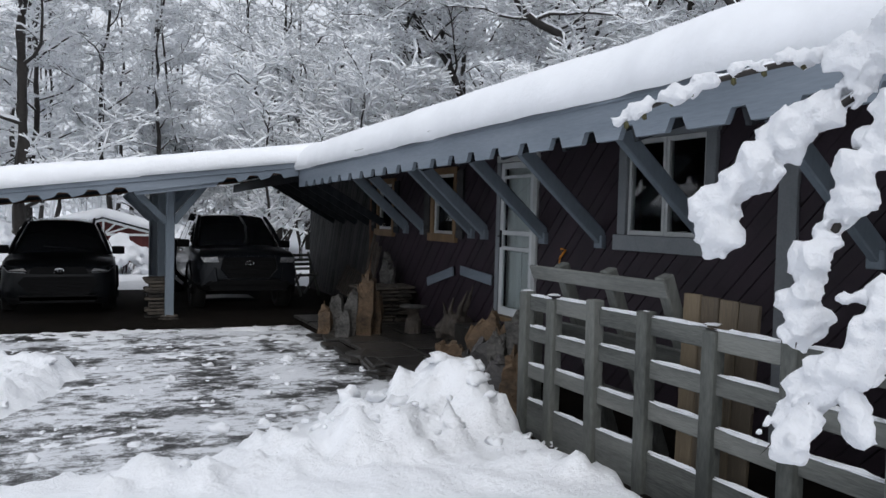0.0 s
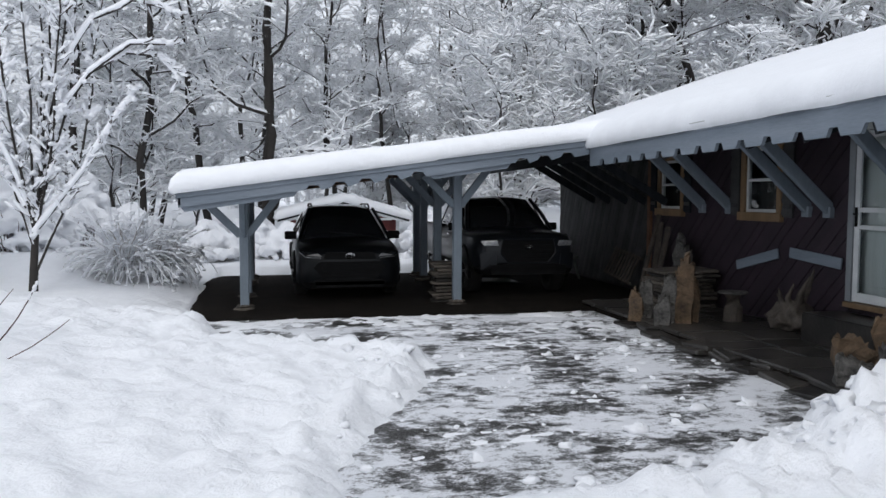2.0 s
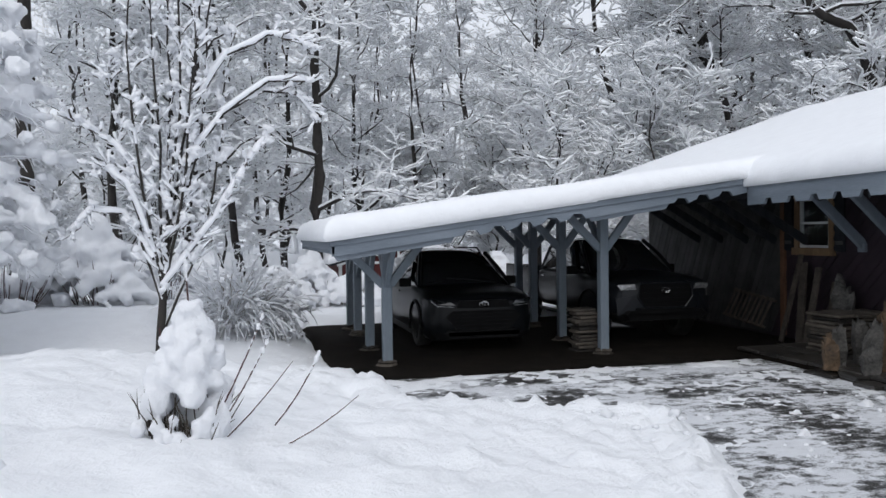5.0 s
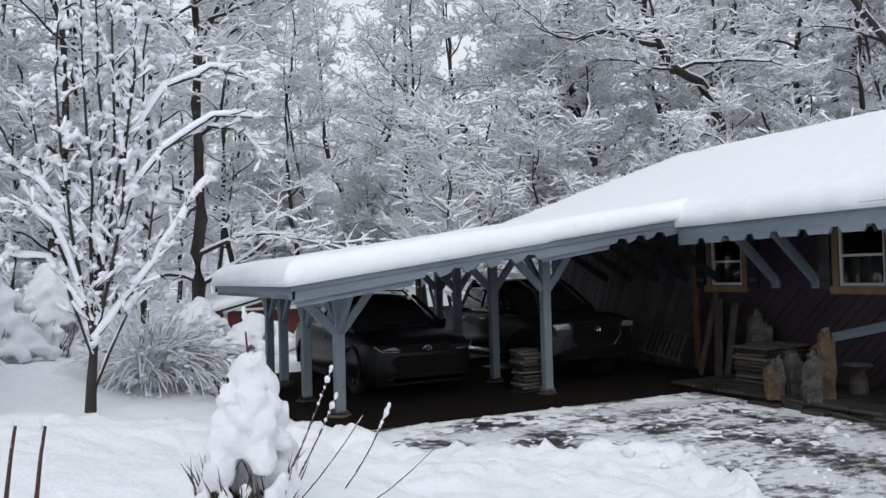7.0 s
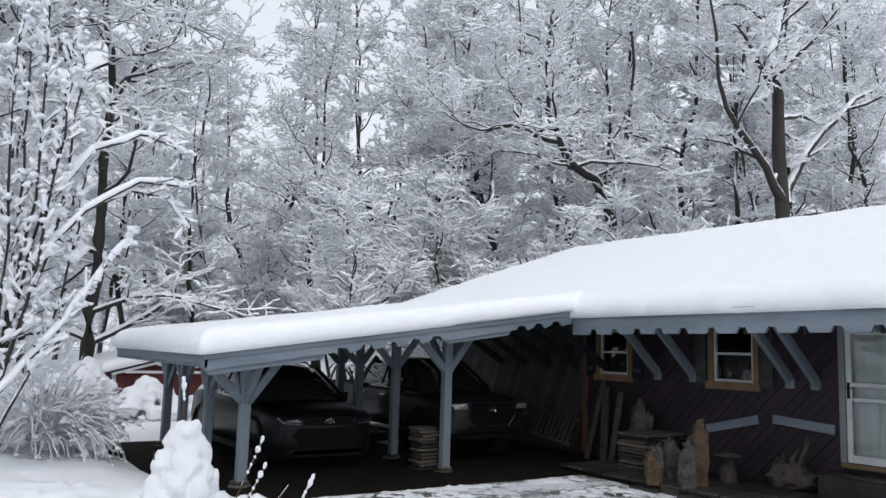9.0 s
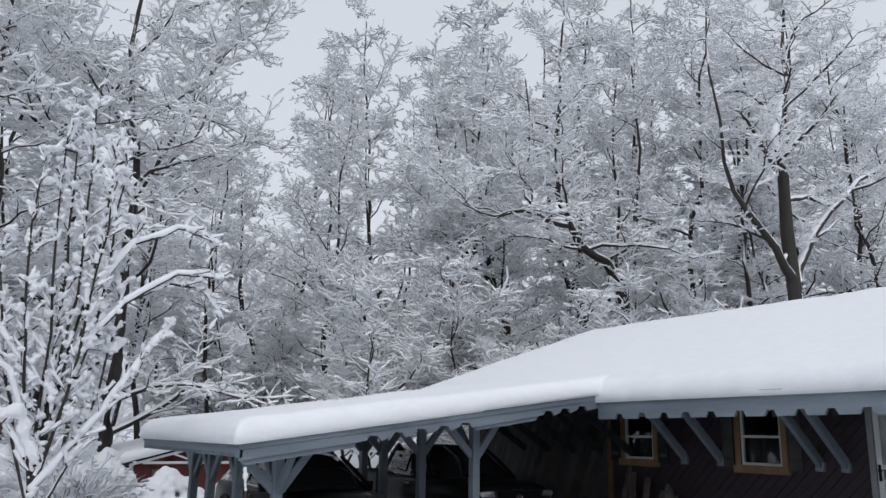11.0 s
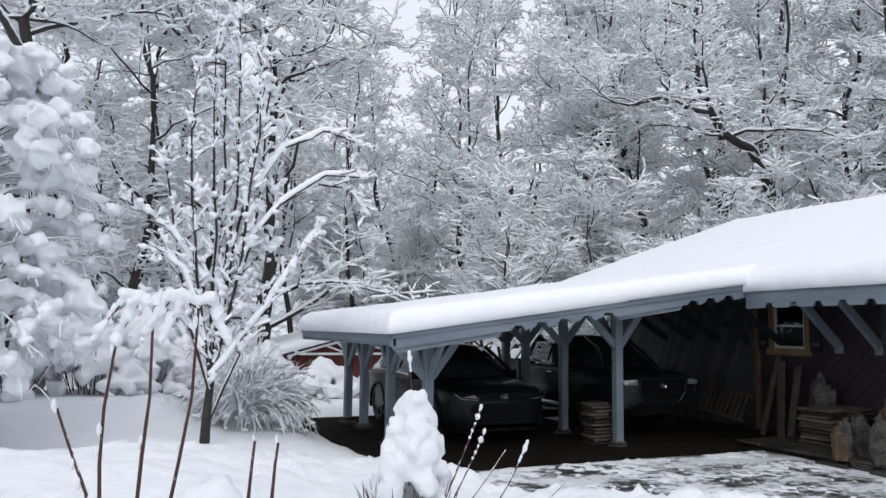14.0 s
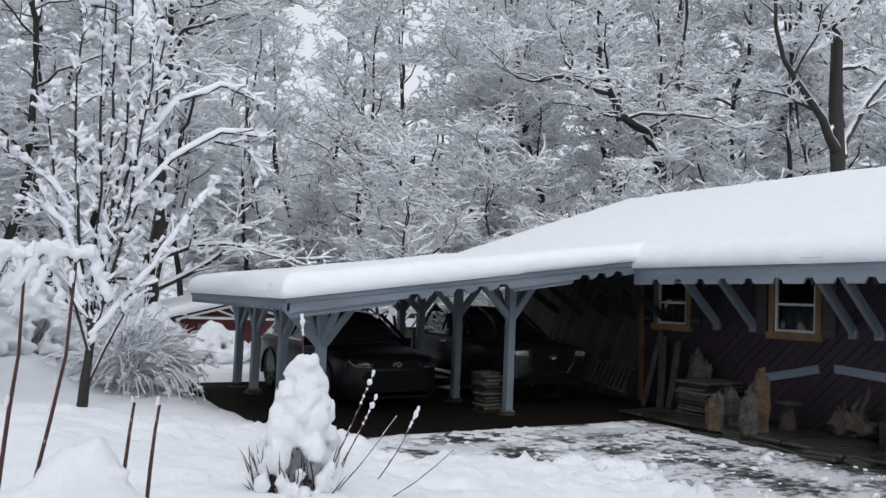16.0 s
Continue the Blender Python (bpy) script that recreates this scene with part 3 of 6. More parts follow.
# windows
def window(name, rect, casing, casing_w, sash_cols, label, sill=0.06, mid_rail=False):
    y0, y1, z0, z1 = rect
    w = thing(name, label, "window", kind="structure")
    cx0, cx1 = WX - 0.035, WX + 0.03
    for nm, b in (("casing", (y0 - casing_w, y0, z0, z1)), ("casing", (y1, y1 + casing_w, z0, z1)), ("head_casing", (y0 - casing_w - 0.02, y1 + casing_w + 0.02, z1, z1 + casing_w))):
        part(nm, box(cx0, cx1, b[0], b[1], b[2], b[3], 0.005), casing, w)
    part("window_sill", box(cx0 - 0.03, cx1, y0 - casing_w - 0.03, y1 + casing_w + 0.03, z0 - casing_w * 1.25, z0, 0.006), casing, w)
    s = 0.045
    fx0, fx1 = WX + 0.0, WX + 0.06
    n = sash_cols
    for i in range(n):
        a, b = y0 + (y1 - y0) * i / n, y0 + (y1 - y0) * (i + 1) / n
        fr = box(fx0, fx1, a + 0.004, a + s, z0, z1, 0.003)
        box(fx0, fx1, b - s, b - 0.004, z0, z1, 0.003, fr)
        box(fx0, fx1, a + s, b - s, z0, z0 + s, 0.003, fr)
        box(fx0, fx1, a + s, b - s, z1 - s, z1, 0.003, fr)
        if mid_rail:
            zm = (z0 + z1) / 2
            box(fx0 + 0.01, fx1, a + s, b - s, zm - 0.02, zm + 0.02, 0.003, fr)
        frame_part = part("window_frame", fr, SASH, w)
        part("pane", sheet(WX + 0.03, a + s, b - s, z0 + s, z1 - s), PANE, frame_part).visible_shadow = False
    return w


window("window_1", OPENINGS["c"], TRIM_GREY, 0.13, 2, "wide two-pane window with pale frame and grey casing")
window("window_2", OPENINGS["b"], RAW_WOOD, 0.10, 1, "narrow window in a raw pine casing", mid_rail=True)
window("window_3", OPENINGS["a"], RAW_WOOD, 0.10, 1, "narrow window in a raw pine casing", mid_rail=True)

# dark scalloped boards beside the two narrow windows
for k, (a, b, c, d) in enumerate((OPENINGS["b"], OPENINGS["a"])):
    for y0 in (a - 0.36, b + 0.13):
        sh = thing("window_shutter", "narrow dark grey scalloped board beside a pine window", "shutter", (WX - 0.012, y0, c - 0.06), group="window shutters")
        edge = [(0.0, 0.0)]
        for i in range(7):
            zz = (d - c + 0.1) * i / 6
            edge += [(0.20, zz + 0.01), (0.235, zz + 0.06)] if i < 6 else [(0.20, zz)]
        part("shutter_board", prism([(0.0, 0.0)] + edge[1:] + [(0.0, d - c + 0.1)], 0.025, "x", -0.03), SOFFIT if k else GREY_SIDING, sh)
        part("shutter_batten", box(-0.045, -0.03, 0.02, 0.18, 0.12, 0.18, 0.004), GREY_SIDING, sh)

# storm door
door = thing("door_1", "white glazed storm door with middle rails", "door", kind="structure")
y0, y1, z0, z1 = OPENINGS["door"]
for a, b, c, d in ((y0 - 0.09, y0, z0, z1), (y1, y1 + 0.09, z0, z1), (y0 - 0.1, y1 + 0.1, z1, z1 + 0.09)):
    part("door_casing", box(WX - 0.035, WX + 0.03, a, b, c, d, 0.005), TRIM_GREY if c == z0 and a > y0 else SASH, door)
part("threshold", box(WX - 0.10, WX + 0.1, y0 - 0.05, y1 + 0.05, z0 - 0.06, z0, 0.006), RAW_WOOD, door)
fr = box(WX - 0.02, WX + 0.02, y0 + 0.01, y0 + 0.09, z0 + 0.01, z1 - 0.01, 0.005)
box(WX - 0.02, WX + 0.02, y1 - 0.09, y1 - 0.01, z0 + 0.01, z1 - 0.01, 0.005, fr)
for a, b in ((z0 + 0.01, z0 + 0.12), (1.42, 1.47), (1.62, 1.68), (2.36, 2.40), (z1 - 0.09, z1 - 0.01)):
    box(WX - 0.018, WX + 0.018, y0 + 0.09, y1 - 0.09, a, b, 0.003, fr)
door_frame = part("door_frame", fr, WHITE_TRIM, door, "white metal stiles and rails")
for a, b in ((z0 + 0.12, 1.42), (1.47, 1.62), (1.68, 2.36), (2.40, z1 - 0.09)):
    part("pane", sheet(WX, y0 + 0.09, y1 - 0.09, a, b), PANE, door_frame).visible_shadow = False
hd = tube([(WX - 0.03, y1 - 0.05, 1.60), (WX - 0.07, y1 - 0.05, 1.60), (WX - 0.07, y1 - 0.13, 1.60)], [0.009, 0.009, 0.008], 8)
box(WX - 0.035, WX - 0.02, y1 - 0.07, y1 - 0.03, 1.45, 1.68, 0.004, hd)
part("door_handle", hd, BLACK_PLASTIC, door_frame, "black lever handle with a long plate")
inner = thing("inner_door", "pale panelled inner door behind the storm door", "door", kind="structure")
part("door_leaf", box(WX + 0.10, WX + 0.14, y0, y1, z0, z1), CURTAIN, inner)
for a, b in ((y0 + 0.12, y0 + 0.42), (y1 - 0.42, y1 - 0.12)):
    part("door_panel", box(WX + 0.085, WX + 0.1, a, b, z0 + 0.2, z0 + 0.85, 0.006), CURTAIN, inner)
for nm, (a, b, c, d) in (("b", OPENINGS["b"]), ("a", OPENINGS["a"])):
    cu = bmesh.new()
    pts = [(WX + 0.22 + 0.025 * math.sin(i * 1.5), a - 0.05 + (b - a + 0.1) * i / 24) for i in range(25)]
    lo, hi = [cu.verts.new((x, y, c - 0.05)) for x, y in pts], [cu.verts.new((x, y, c + (d - c) * 0.55)) for x, y in pts]
    for i in range(24):
        cu.faces.new((lo[i], lo[i + 1], hi[i + 1], hi[i]))
    ob = tagged(new("curtain", finish(cu, "curtain", DARK_ROOM, True)), "half curtain inside the window, in the room's shade colour", "curtain")

# sloping braces from the wall up to the eave
brace_feet = [4.6, 6.2, 7.9, 9.07, 10.64, 11.05, 12.85, 13.62]
for fy in brace_feet:
    br = thing("eave_brace", "grey-blue timber brace from plum wall to eave", "brace", (WX - 0.02, fy, 1.66), group="eave braces")
    part("brace_timber", beam((0.03, 0.0, -0.03), (-1.14, 0.03, 1.02), 0.085, 0.15, 0.012), GREY_PAINT, br)
    part("brace_seat", box(-0.04, 0.035, -0.07, 0.07, -0.12, 0.02, 0.008), GREY_PAINT, br)
# carport braces take the near-black soffit colour in place of roof shade
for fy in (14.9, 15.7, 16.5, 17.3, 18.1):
    br = thing("eave_brace", "timber brace between wall and carport roof, coloured dark for shade", "brace", (WX - 0.02, fy, 1.72), group="carport wall braces")
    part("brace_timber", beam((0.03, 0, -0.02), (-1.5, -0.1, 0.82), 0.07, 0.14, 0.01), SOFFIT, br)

# painted boards hung on the wall
for (ya, za), (yb, zb) in (((12.58, 0.79), (11.6, 1.03)), ((11.35, 1.06), (10.36, 0.99))):
    bt = thing("wall_board", "short grey-blue painted board fixed on plum wall", "board", (WX - 0.02, (ya + yb) / 2, (za + zb) / 2), group="wall boards")
    part("plank", beam((-0.015, (ya - yb) / 2, (za - zb) / 2), (-0.015, (yb - ya) / 2, (zb - za) / 2), 0.03, 0.14, 0.006), BOARD_PAINT, bt)

# ---- carport ----
CX0, CY0, CY1, SL = -2.94, 13.88, 18.75, 0.136


def roof_line(x):
    return 1.85 + SL * (x - CX0)


carport = thing("carport", "open grey-blue timber carport with snow-covered low roof", "carport")
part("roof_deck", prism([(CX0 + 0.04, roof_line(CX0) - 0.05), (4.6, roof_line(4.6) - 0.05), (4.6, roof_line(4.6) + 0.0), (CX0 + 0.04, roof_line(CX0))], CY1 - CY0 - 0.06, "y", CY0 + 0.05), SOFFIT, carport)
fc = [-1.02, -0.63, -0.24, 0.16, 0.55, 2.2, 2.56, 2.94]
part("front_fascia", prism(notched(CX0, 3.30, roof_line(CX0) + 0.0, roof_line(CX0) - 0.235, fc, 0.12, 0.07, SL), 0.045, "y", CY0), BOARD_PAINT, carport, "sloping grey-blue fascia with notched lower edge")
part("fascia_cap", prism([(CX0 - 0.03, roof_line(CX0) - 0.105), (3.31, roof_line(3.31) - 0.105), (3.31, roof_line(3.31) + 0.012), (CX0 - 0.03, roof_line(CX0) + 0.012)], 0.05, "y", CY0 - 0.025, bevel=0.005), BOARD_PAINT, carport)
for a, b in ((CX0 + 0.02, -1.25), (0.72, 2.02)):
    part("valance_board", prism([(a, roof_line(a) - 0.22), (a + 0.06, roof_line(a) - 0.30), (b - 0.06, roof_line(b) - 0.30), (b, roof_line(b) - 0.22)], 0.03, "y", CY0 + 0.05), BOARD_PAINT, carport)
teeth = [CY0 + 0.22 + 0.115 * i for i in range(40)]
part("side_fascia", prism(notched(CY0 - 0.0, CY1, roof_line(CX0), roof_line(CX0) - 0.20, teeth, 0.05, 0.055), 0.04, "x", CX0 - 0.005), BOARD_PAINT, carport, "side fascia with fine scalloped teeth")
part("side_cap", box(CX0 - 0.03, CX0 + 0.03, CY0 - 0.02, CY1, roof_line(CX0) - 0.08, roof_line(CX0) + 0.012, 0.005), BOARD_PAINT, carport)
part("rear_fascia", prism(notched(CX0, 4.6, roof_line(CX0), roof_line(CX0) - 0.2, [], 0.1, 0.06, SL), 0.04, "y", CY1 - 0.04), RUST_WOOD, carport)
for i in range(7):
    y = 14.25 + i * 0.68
    # front two rafters brown, deeper ones coloured near black as shade
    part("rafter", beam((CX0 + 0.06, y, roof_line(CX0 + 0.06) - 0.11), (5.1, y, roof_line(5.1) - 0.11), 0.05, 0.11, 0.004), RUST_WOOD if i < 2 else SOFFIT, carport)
for x in (-2.06, 1.36):
    part("header_beam", box(x - 0.06, x + 0.06, CY0 + 0.1, CY1 - 0.06, roof_line(x) - 0.30, roof_line(x) - 0.165, 0.006), GREY_PAINT, carport)

post_rows = [(-2.06, y) for y in (14.75, 16.32, 17.66, 18.62)] + [(1.36, y) for y in (14.78, 16.42, 17.8, 18.62)]
for x, y in post_rows:
    top = roof_line(x) - 0.2
    zb = 0.03 + (0.10 if y > 17 else 0.0)
    p = thing("carport_post", "square grey-blue timber post with knee braces on a stone footing", "post", (x, y, zb), group="carport posts")
    part("shaft", box(-0.07, 0.07, -0.07, 0.07, 0.03, top - zb, 0.012), GREY_PAINT, p)
    zt = top - zb
    front = y < 15
    dirs = [(-1, 0), (1, 0)] if front or x > 0 else []
    if x < 0 or front:
        dirs += [(0, 1)] + ([(0, -1)] if not front or x < 0 else [])
    for dx, dy in dirs:
        zz = zt + SL * dx * 0.55
        part("knee_brace", beam((dx * 0.05, dy * 0.05, zt - 0.60), (dx * 0.56, dy * 0.56, zz - 0.02), 0.07, 0.12, 0.01), GREY_PAINT, p)
    for k in range(2):
        part("footing_stone", lump((0.17 - 0.03 * k, 0.16 - 0.02 * k, 0.04), (0.02 * (k - 0.5), 0.015 * k, -0.02 + 0.05 * k), 0.3, 1.8, 2, x + y + k, flat=0.7), LEDGE, p)

xs = rim_stops(CX0 - 0.10, 4.7, 0.12)
tagged(new("roof_snow", snow_slab(xs, rim_stops(CY0 - 0.09, CY1 + 0.05, 0.12), lambda x, y: roof_line(x) - 0.005, 0.30, 0.24, 0.08, 9.0)), "thick smooth white snow blanket on the carport roof", "snow")


# stacked ledge stones
def stone_stack(at, rx, ry, height, seed, label, rows, per_row):
    st = thing("stone_stack", label, "stone stack", at)
    rng = random.Random(seed)
    z = 0.0
    h = height / rows
    for r in range(rows):
        for c in range(per_row):
            u = -rx + 2 * rx * (c + 0.5) / per_row + rng.uniform(-0.05, 0.05)
            hh = h * rng.uniform(0.72, 1.0)
            b = box(u - rx / per_row * rng.uniform(0.9, 1.15), u + rx / per_row * rng.uniform(0.9, 1.15), -ry * rng.uniform(0.8, 1.1), ry * rng.uniform(0.8, 1.1), z, z + hh, h * 0.22)
            for v in b.verts:
                v.co += 0.02 * noise.noise_vector(v.co * 6 + Vector((seed, r, c)))
            part("stone", b, LEDGE, st)
        z += h
    return st


stone_stack((1.20, 15.15, 0.0), 0.18, 0.17, 0.70, 4, "low pier of stacked flat brown stones beside a post", 12, 1)
stone_stack((4.6, 13.3, 0.1), 0.45, 0.35, 0.58, 7, "pile of flat grey ledge stones against plum wall", 10, 3)


# ---- vehicles ----
def loft(sections, bm=None, cap=True):
    """Skin a row of closed rings."""
    bm = bm or bmesh.new()
    rings = [[bm.verts.new(p) for p in s] for s in sections]
    n = len(rings[0])
    for a, b in zip(rings, rings[1:]):
        for k in range(n):
            bm.faces.new((a[k], a[(k + 1) % n], b[(k + 1) % n], b[k]))
    if cap:
        bm.faces.new(rings[0])
        bm.faces.new(list(reversed(rings[-1])))
    bmesh.ops.recalc_face_normals(bm, faces=bm.faces)
    return bm


def hull_ring(y, hw, zb, zm, zt, crown):
    """A body cross-section: sill, flank, shoulder and a crowned top."""
    r = [(hw * 0.90, zb), (hw * 0.985, zb + 0.10), (hw, zm), (hw * 0.975, zt - 0.10), (hw * 0.90, zt - 0.02), (hw * 0.6, zt + crown * 0.7), (0.0, zt + crown)]
    pts = [(x, y, z) for x, z in r] + [(-x, y, z) for x, z in reversed(r[:-1])]
    return pts


def cabin_ring(y, hb, ht, zb, zt):
    r = [(hb, zb), (hb * 0.55 + ht * 0.45, zb + (zt - zb) * 0.55), (ht, zt - 0.07), (ht * 0.88, zt - 0.012), (ht * 0.45, zt + 0.012), (0.0, zt + 0.018)]
    return [(x, y, z) for x, z in r] + [(-x, y, z) for x, z in reversed(r[:-1])]


def wheel(car, x, y, r, w, zc, side):
    t = bmesh.new()
    prof = [(r * 0.64, -w / 2), (r * 0.9, -w / 2), (r, -w * 0.36), (r, w * 0.36), (r * 0.9, w / 2), (r * 0.64, w / 2)]
    n = 28
    rings = []
    for k in range(n):
        a = 2 * math.pi * k / n
        rings.append([t.verts.new((b, q * math.cos(a), q * math.sin(a))) for q, b in prof])
    for k in range(n):
        a, b = rings[k], rings[(k + 1) % n]
        for i in range(len(prof)):
            t.faces.new((a[i], b[i], b[(i + 1) % len(prof)], a[(i + 1) % len(prof)]))
    bmesh.ops.recalc_face_normals(t, faces=t.faces)
    wh = part("wheel", t, TYRE, car, "black tyre on an alloy rim", True, pose(x, y, zc))
    rim = bmesh.new()
    bmesh.ops.create_cone(rim, cap_ends=True, segments=24, radius1=r * 0.63, radius2=r * 0.63, depth=w * 0.5, matrix=pose(0, 0, 0, 0, 90, 0))
    part("rim_barrel", rim, BLACK_PLASTIC, wh)
    for k in range(5):
        a = 2 * math.pi * k / 5
        part("spoke", beam((side * w * 0.30, 0, 0), (side * w * 0.34, r * 0.62 * math.cos(a), r * 0.62 * math.sin(a)), 0.05, 0.055, 0.008, up=(1, 0, 0)), RIM, wh)
    hub = bmesh.new()
    bmesh.ops.create_cone(hub, cap_ends=True, segments=16, radius1=0.06, radius2=0.05, depth=0.05, matrix=pose(side * w * 0.34, 0, 0, 0, 90, 0))
    part("hub_cap", hub, RIM, wh)


def arch(car, x, y, r, zc, side):
    pts = [(side * 0.0 + x, y + r * math.cos(a), zc + r * math.sin(a)) for a in [math.pi * i / 14 for i in range(-1, 16)]]
    part("wheel_arch", tube(pts, [0.035] * len(pts), 6), BLACK_PLASTIC, car, "black plastic arch trim")


def badge(car, y, z):
    for rx, rz, h in ((0.072, 0.048, 0.010), (0.046, 0.02, 0.006), (0.022, 0.042, 0.006)):
        pts = [(rx * math.cos(2 * math.pi * i / 20), y - 0.012, z + rz * math.sin(2 * math.pi * i / 20) + (0.014 if rx == 0.046 else 0)) for i in range(21)]
        part("badge_ring", tube(pts, [h * 0.7] * 21, 5), CHROME, car, "chrome ring of the front emblem")


def mirror(car, x, y, z, side):
    m = box(x - 0.0, x + side * 0.22, y - 0.06, y + 0.05, z - 0.07, z + 0.08, 0.025, seg=2) if side > 0 else box(x + side * 0.22, x, y - 0.06, y + 0.05, z - 0.07, z + 0.08, 0.025, seg=2)
    part("wing_mirror", m, BLACK_PLASTIC, car)


def quad(name, pts, car, material, depth=0.012, label=""):
    """A thin shaped panel given by its corners."""
    ps = [Vector(p) for p in pts]
    nrm = (ps[1] - ps[0]).cross(ps[2] - ps[0]).normalized() * depth
    b = bmesh.new()
    lo, hi = [b.verts.new(p) for p in ps], [b.verts.new(p + nrm) for p in ps]
    b.faces.new(lo)
    b.faces.new(hi[::-1])
    for i in range(len(ps)):
        j = (i + 1) % len(ps)
        b.faces.new((lo[i], lo[j], hi[j], hi[i]))
    bmesh.ops.recalc_face_normals(b, faces=b.faces)
    return part(name, b, material, car, label)


# the crossover: nose at y = 0, tail at y = 4.58
suv = thing("crossover_car", "dark compact crossover car parked nose-out in the carport", "car", (-0.33, 15.60, -0.05))
H = 0.925
rings = [hull_ring(0.0, H * 0.72, 0.32, 0.55, 0.84, 0.02), hull_ring(0.08, H * 0.86, 0.26, 0.55, 0.93, 0.02), hull_ring(0.25, H * 0.96, 0.24, 0.55, 0.97, 0.03), hull_ring(0.7, H, 0.24, 0.6, 1.02, 0.04), hull_ring(1.2, H, 0.24, 0.62, 1.06, 0.04), hull_ring(2.4, H, 0.24, 0.62, 1.06, 0.0), hull_ring(3.6, H, 0.24, 0.65, 1.08, 0.0), hull_ring(4.3, H * 0.97, 0.28, 0.65, 1.08, 0.0), hull_ring(4.55, H * 0.86, 0.36, 0.65, 1.02, 0.0)]
part("body", loft(rings), CAR_BLACK, suv, smooth=True)
cab = [cabin_ring(1.05, 0.80, 0.74, 1.0, 1.08), cabin_ring(1.45, 0.83, 0.68, 1.0, 1.36), cabin_ring(1.88, 0.85, 0.62, 1.0, 1.60), cabin_ring(2.4, 0.86, 0.61, 1.0, 1.66), cabin_ring(3.3, 0.86, 0.61, 1.0, 1.65), cabin_ring(3.95, 0.85, 0.58, 1.0, 1.58), cabin_ring(4.35, 0.82, 0.60, 1.0, 1.30), cabin_ring(4.5, 0.80, 0.70, 1.0, 1.08)]
part("cabin", loft(cab), CAR_GLASS, suv, "dark tinted glasshouse", True)
part("roof_panel", loft([[(x * s, y, z + 0.02) for x, z in ((0.60, -0.055), (0.5, 0.005), (0, 0.018), (-0.5, 0.005), (-0.60, -0.055), (0, -0.04))] for y, z, s in ((1.84, 1.605, 0.98), (2.4, 1.665, 1.0), (3.3, 1.655, 1.0), (4.0, 1.58, 0.94))]), CAR_BLACK, suv, smooth=True)
for s in (-1, 1):
    part("roof_rail", tube([(s * 0.55, 1.95, 1.60), (s * 0.56, 2.2, 1.68), (s * 0.56, 3.4, 1.67), (s * 0.54, 3.9, 1.58)], [0.018] * 4, 6), BLACK_PLASTIC, suv)
    part("front_pillar", tube([(s * 0.82, 1.06, 1.06), (s * 0.72, 1.45, 1.34), (s * 0.61, 1.86, 1.59)], [0.035] * 3, 6), CAR_BLACK, suv)
    quad("headlight", [(s * 0.48, -0.010, 0.785), (s * 0.76, 0.03, 0.80), (s * 0.85, 0.13, 0.885), (s * 0.54, 0.012, 0.84)], suv, CAR_GLASS, 0.03 * s, "slim slanted dark headlamp")
    part("lamp_strip", tube([(s * 0.50, -0.045, 0.785), (s * 0.76, -0.01, 0.80), (s * 0.845, 0.09, 0.875)], [0.008] * 3, 5), LENS, suv, "bright strip along the headlamp")
    quad("fog_lamp_panel", [(s * 0.58, 0.03, 0.40), (s * 0.80, 0.14, 0.42), (s * 0.82, 0.16, 0.62), (s * 0.62, 0.03, 0.58)], suv, BLACK_PLASTIC, 0.03 * s)
    quad("side_window", [(s * 0.868, 1.55, 1.10), (s * 0.868, 2.55, 1.10), (s * 0.70, 2.5, 1.52), (s * 0.72, 1.9, 1.46)], suv, CAR_GLASS, 0.012 * s)
    quad("side_window", [(s * 0.868, 2.65, 1.10), (s * 0.868, 3.65, 1.12), (s * 0.70, 3.5, 1.50), (s * 0.70, 2.62, 1.52)], suv, CAR_GLASS, 0.012 * s)
    part("sill_cladding", box(s * 0.88 - 0.03, s * 0.88 + 0.05, 1.2, 3.4, 0.22, 0.36, 0.02), BLACK_PLASTIC, suv)
    part("door_handle", box(s * 0.925 - 0.012, s * 0.925 + 0.014, 2.25, 2.42, 0.90, 0.93, 0.006), CAR_BLACK, suv)
    mirror(suv, s * 0.86, 1.52, 1.10, s)
    for y in (0.92, 3.62):
        wheel(suv, s * 0.80, y, 0.35, 0.23, 0.41, s)
        arch(suv, s * 0.915, y, 0.42, 0.41, s)
part("windscreen_wiper", tube([(0.5, 1.0, 1.10), (0.0, 1.12, 1.16), (-0.3, 1.15, 1.18)], [0.01] * 3, 5), BLACK_PLASTIC, suv)
part("upper_grille", prism([(-0.46, 0.76), (0.46, 0.76), (0.40, 0.88), (-0.40, 0.88)], 0.03, "y", -0.012), BLACK_PLASTIC, suv)
part("lower_grille", prism([(-0.40, 0.36), (0.40, 0.36), (0.62, 0.62), (0.52, 0.72), (-0.52, 0.72), (-0.62, 0.62)], 0.04, "y", -0.02), BLACK_PLASTIC, suv, "hexagonal black lower grille")
for k in range(5):
    part("grille_slat", box(-0.5 + 0.02 * k, 0.5 - 0.02 * k, -0.028, -0.012, 0.66 - 0.06 * k, 0.675 - 0.06 * k, 0.003), BLACK_PLASTIC, suv)
part("front_bumper", loft([hull_ring(-0.04, H * 0.66, 0.28, 0.36, 0.42, 0), hull_ring(0.10, H * 0.88, 0.24, 0.36, 0.46, 0), hull_ring(0.3, H * 0.97, 0.22, 0.34, 0.44, 0)]), BLACK_PLASTIC, suv)
badge(suv, -0.012, 0.815)

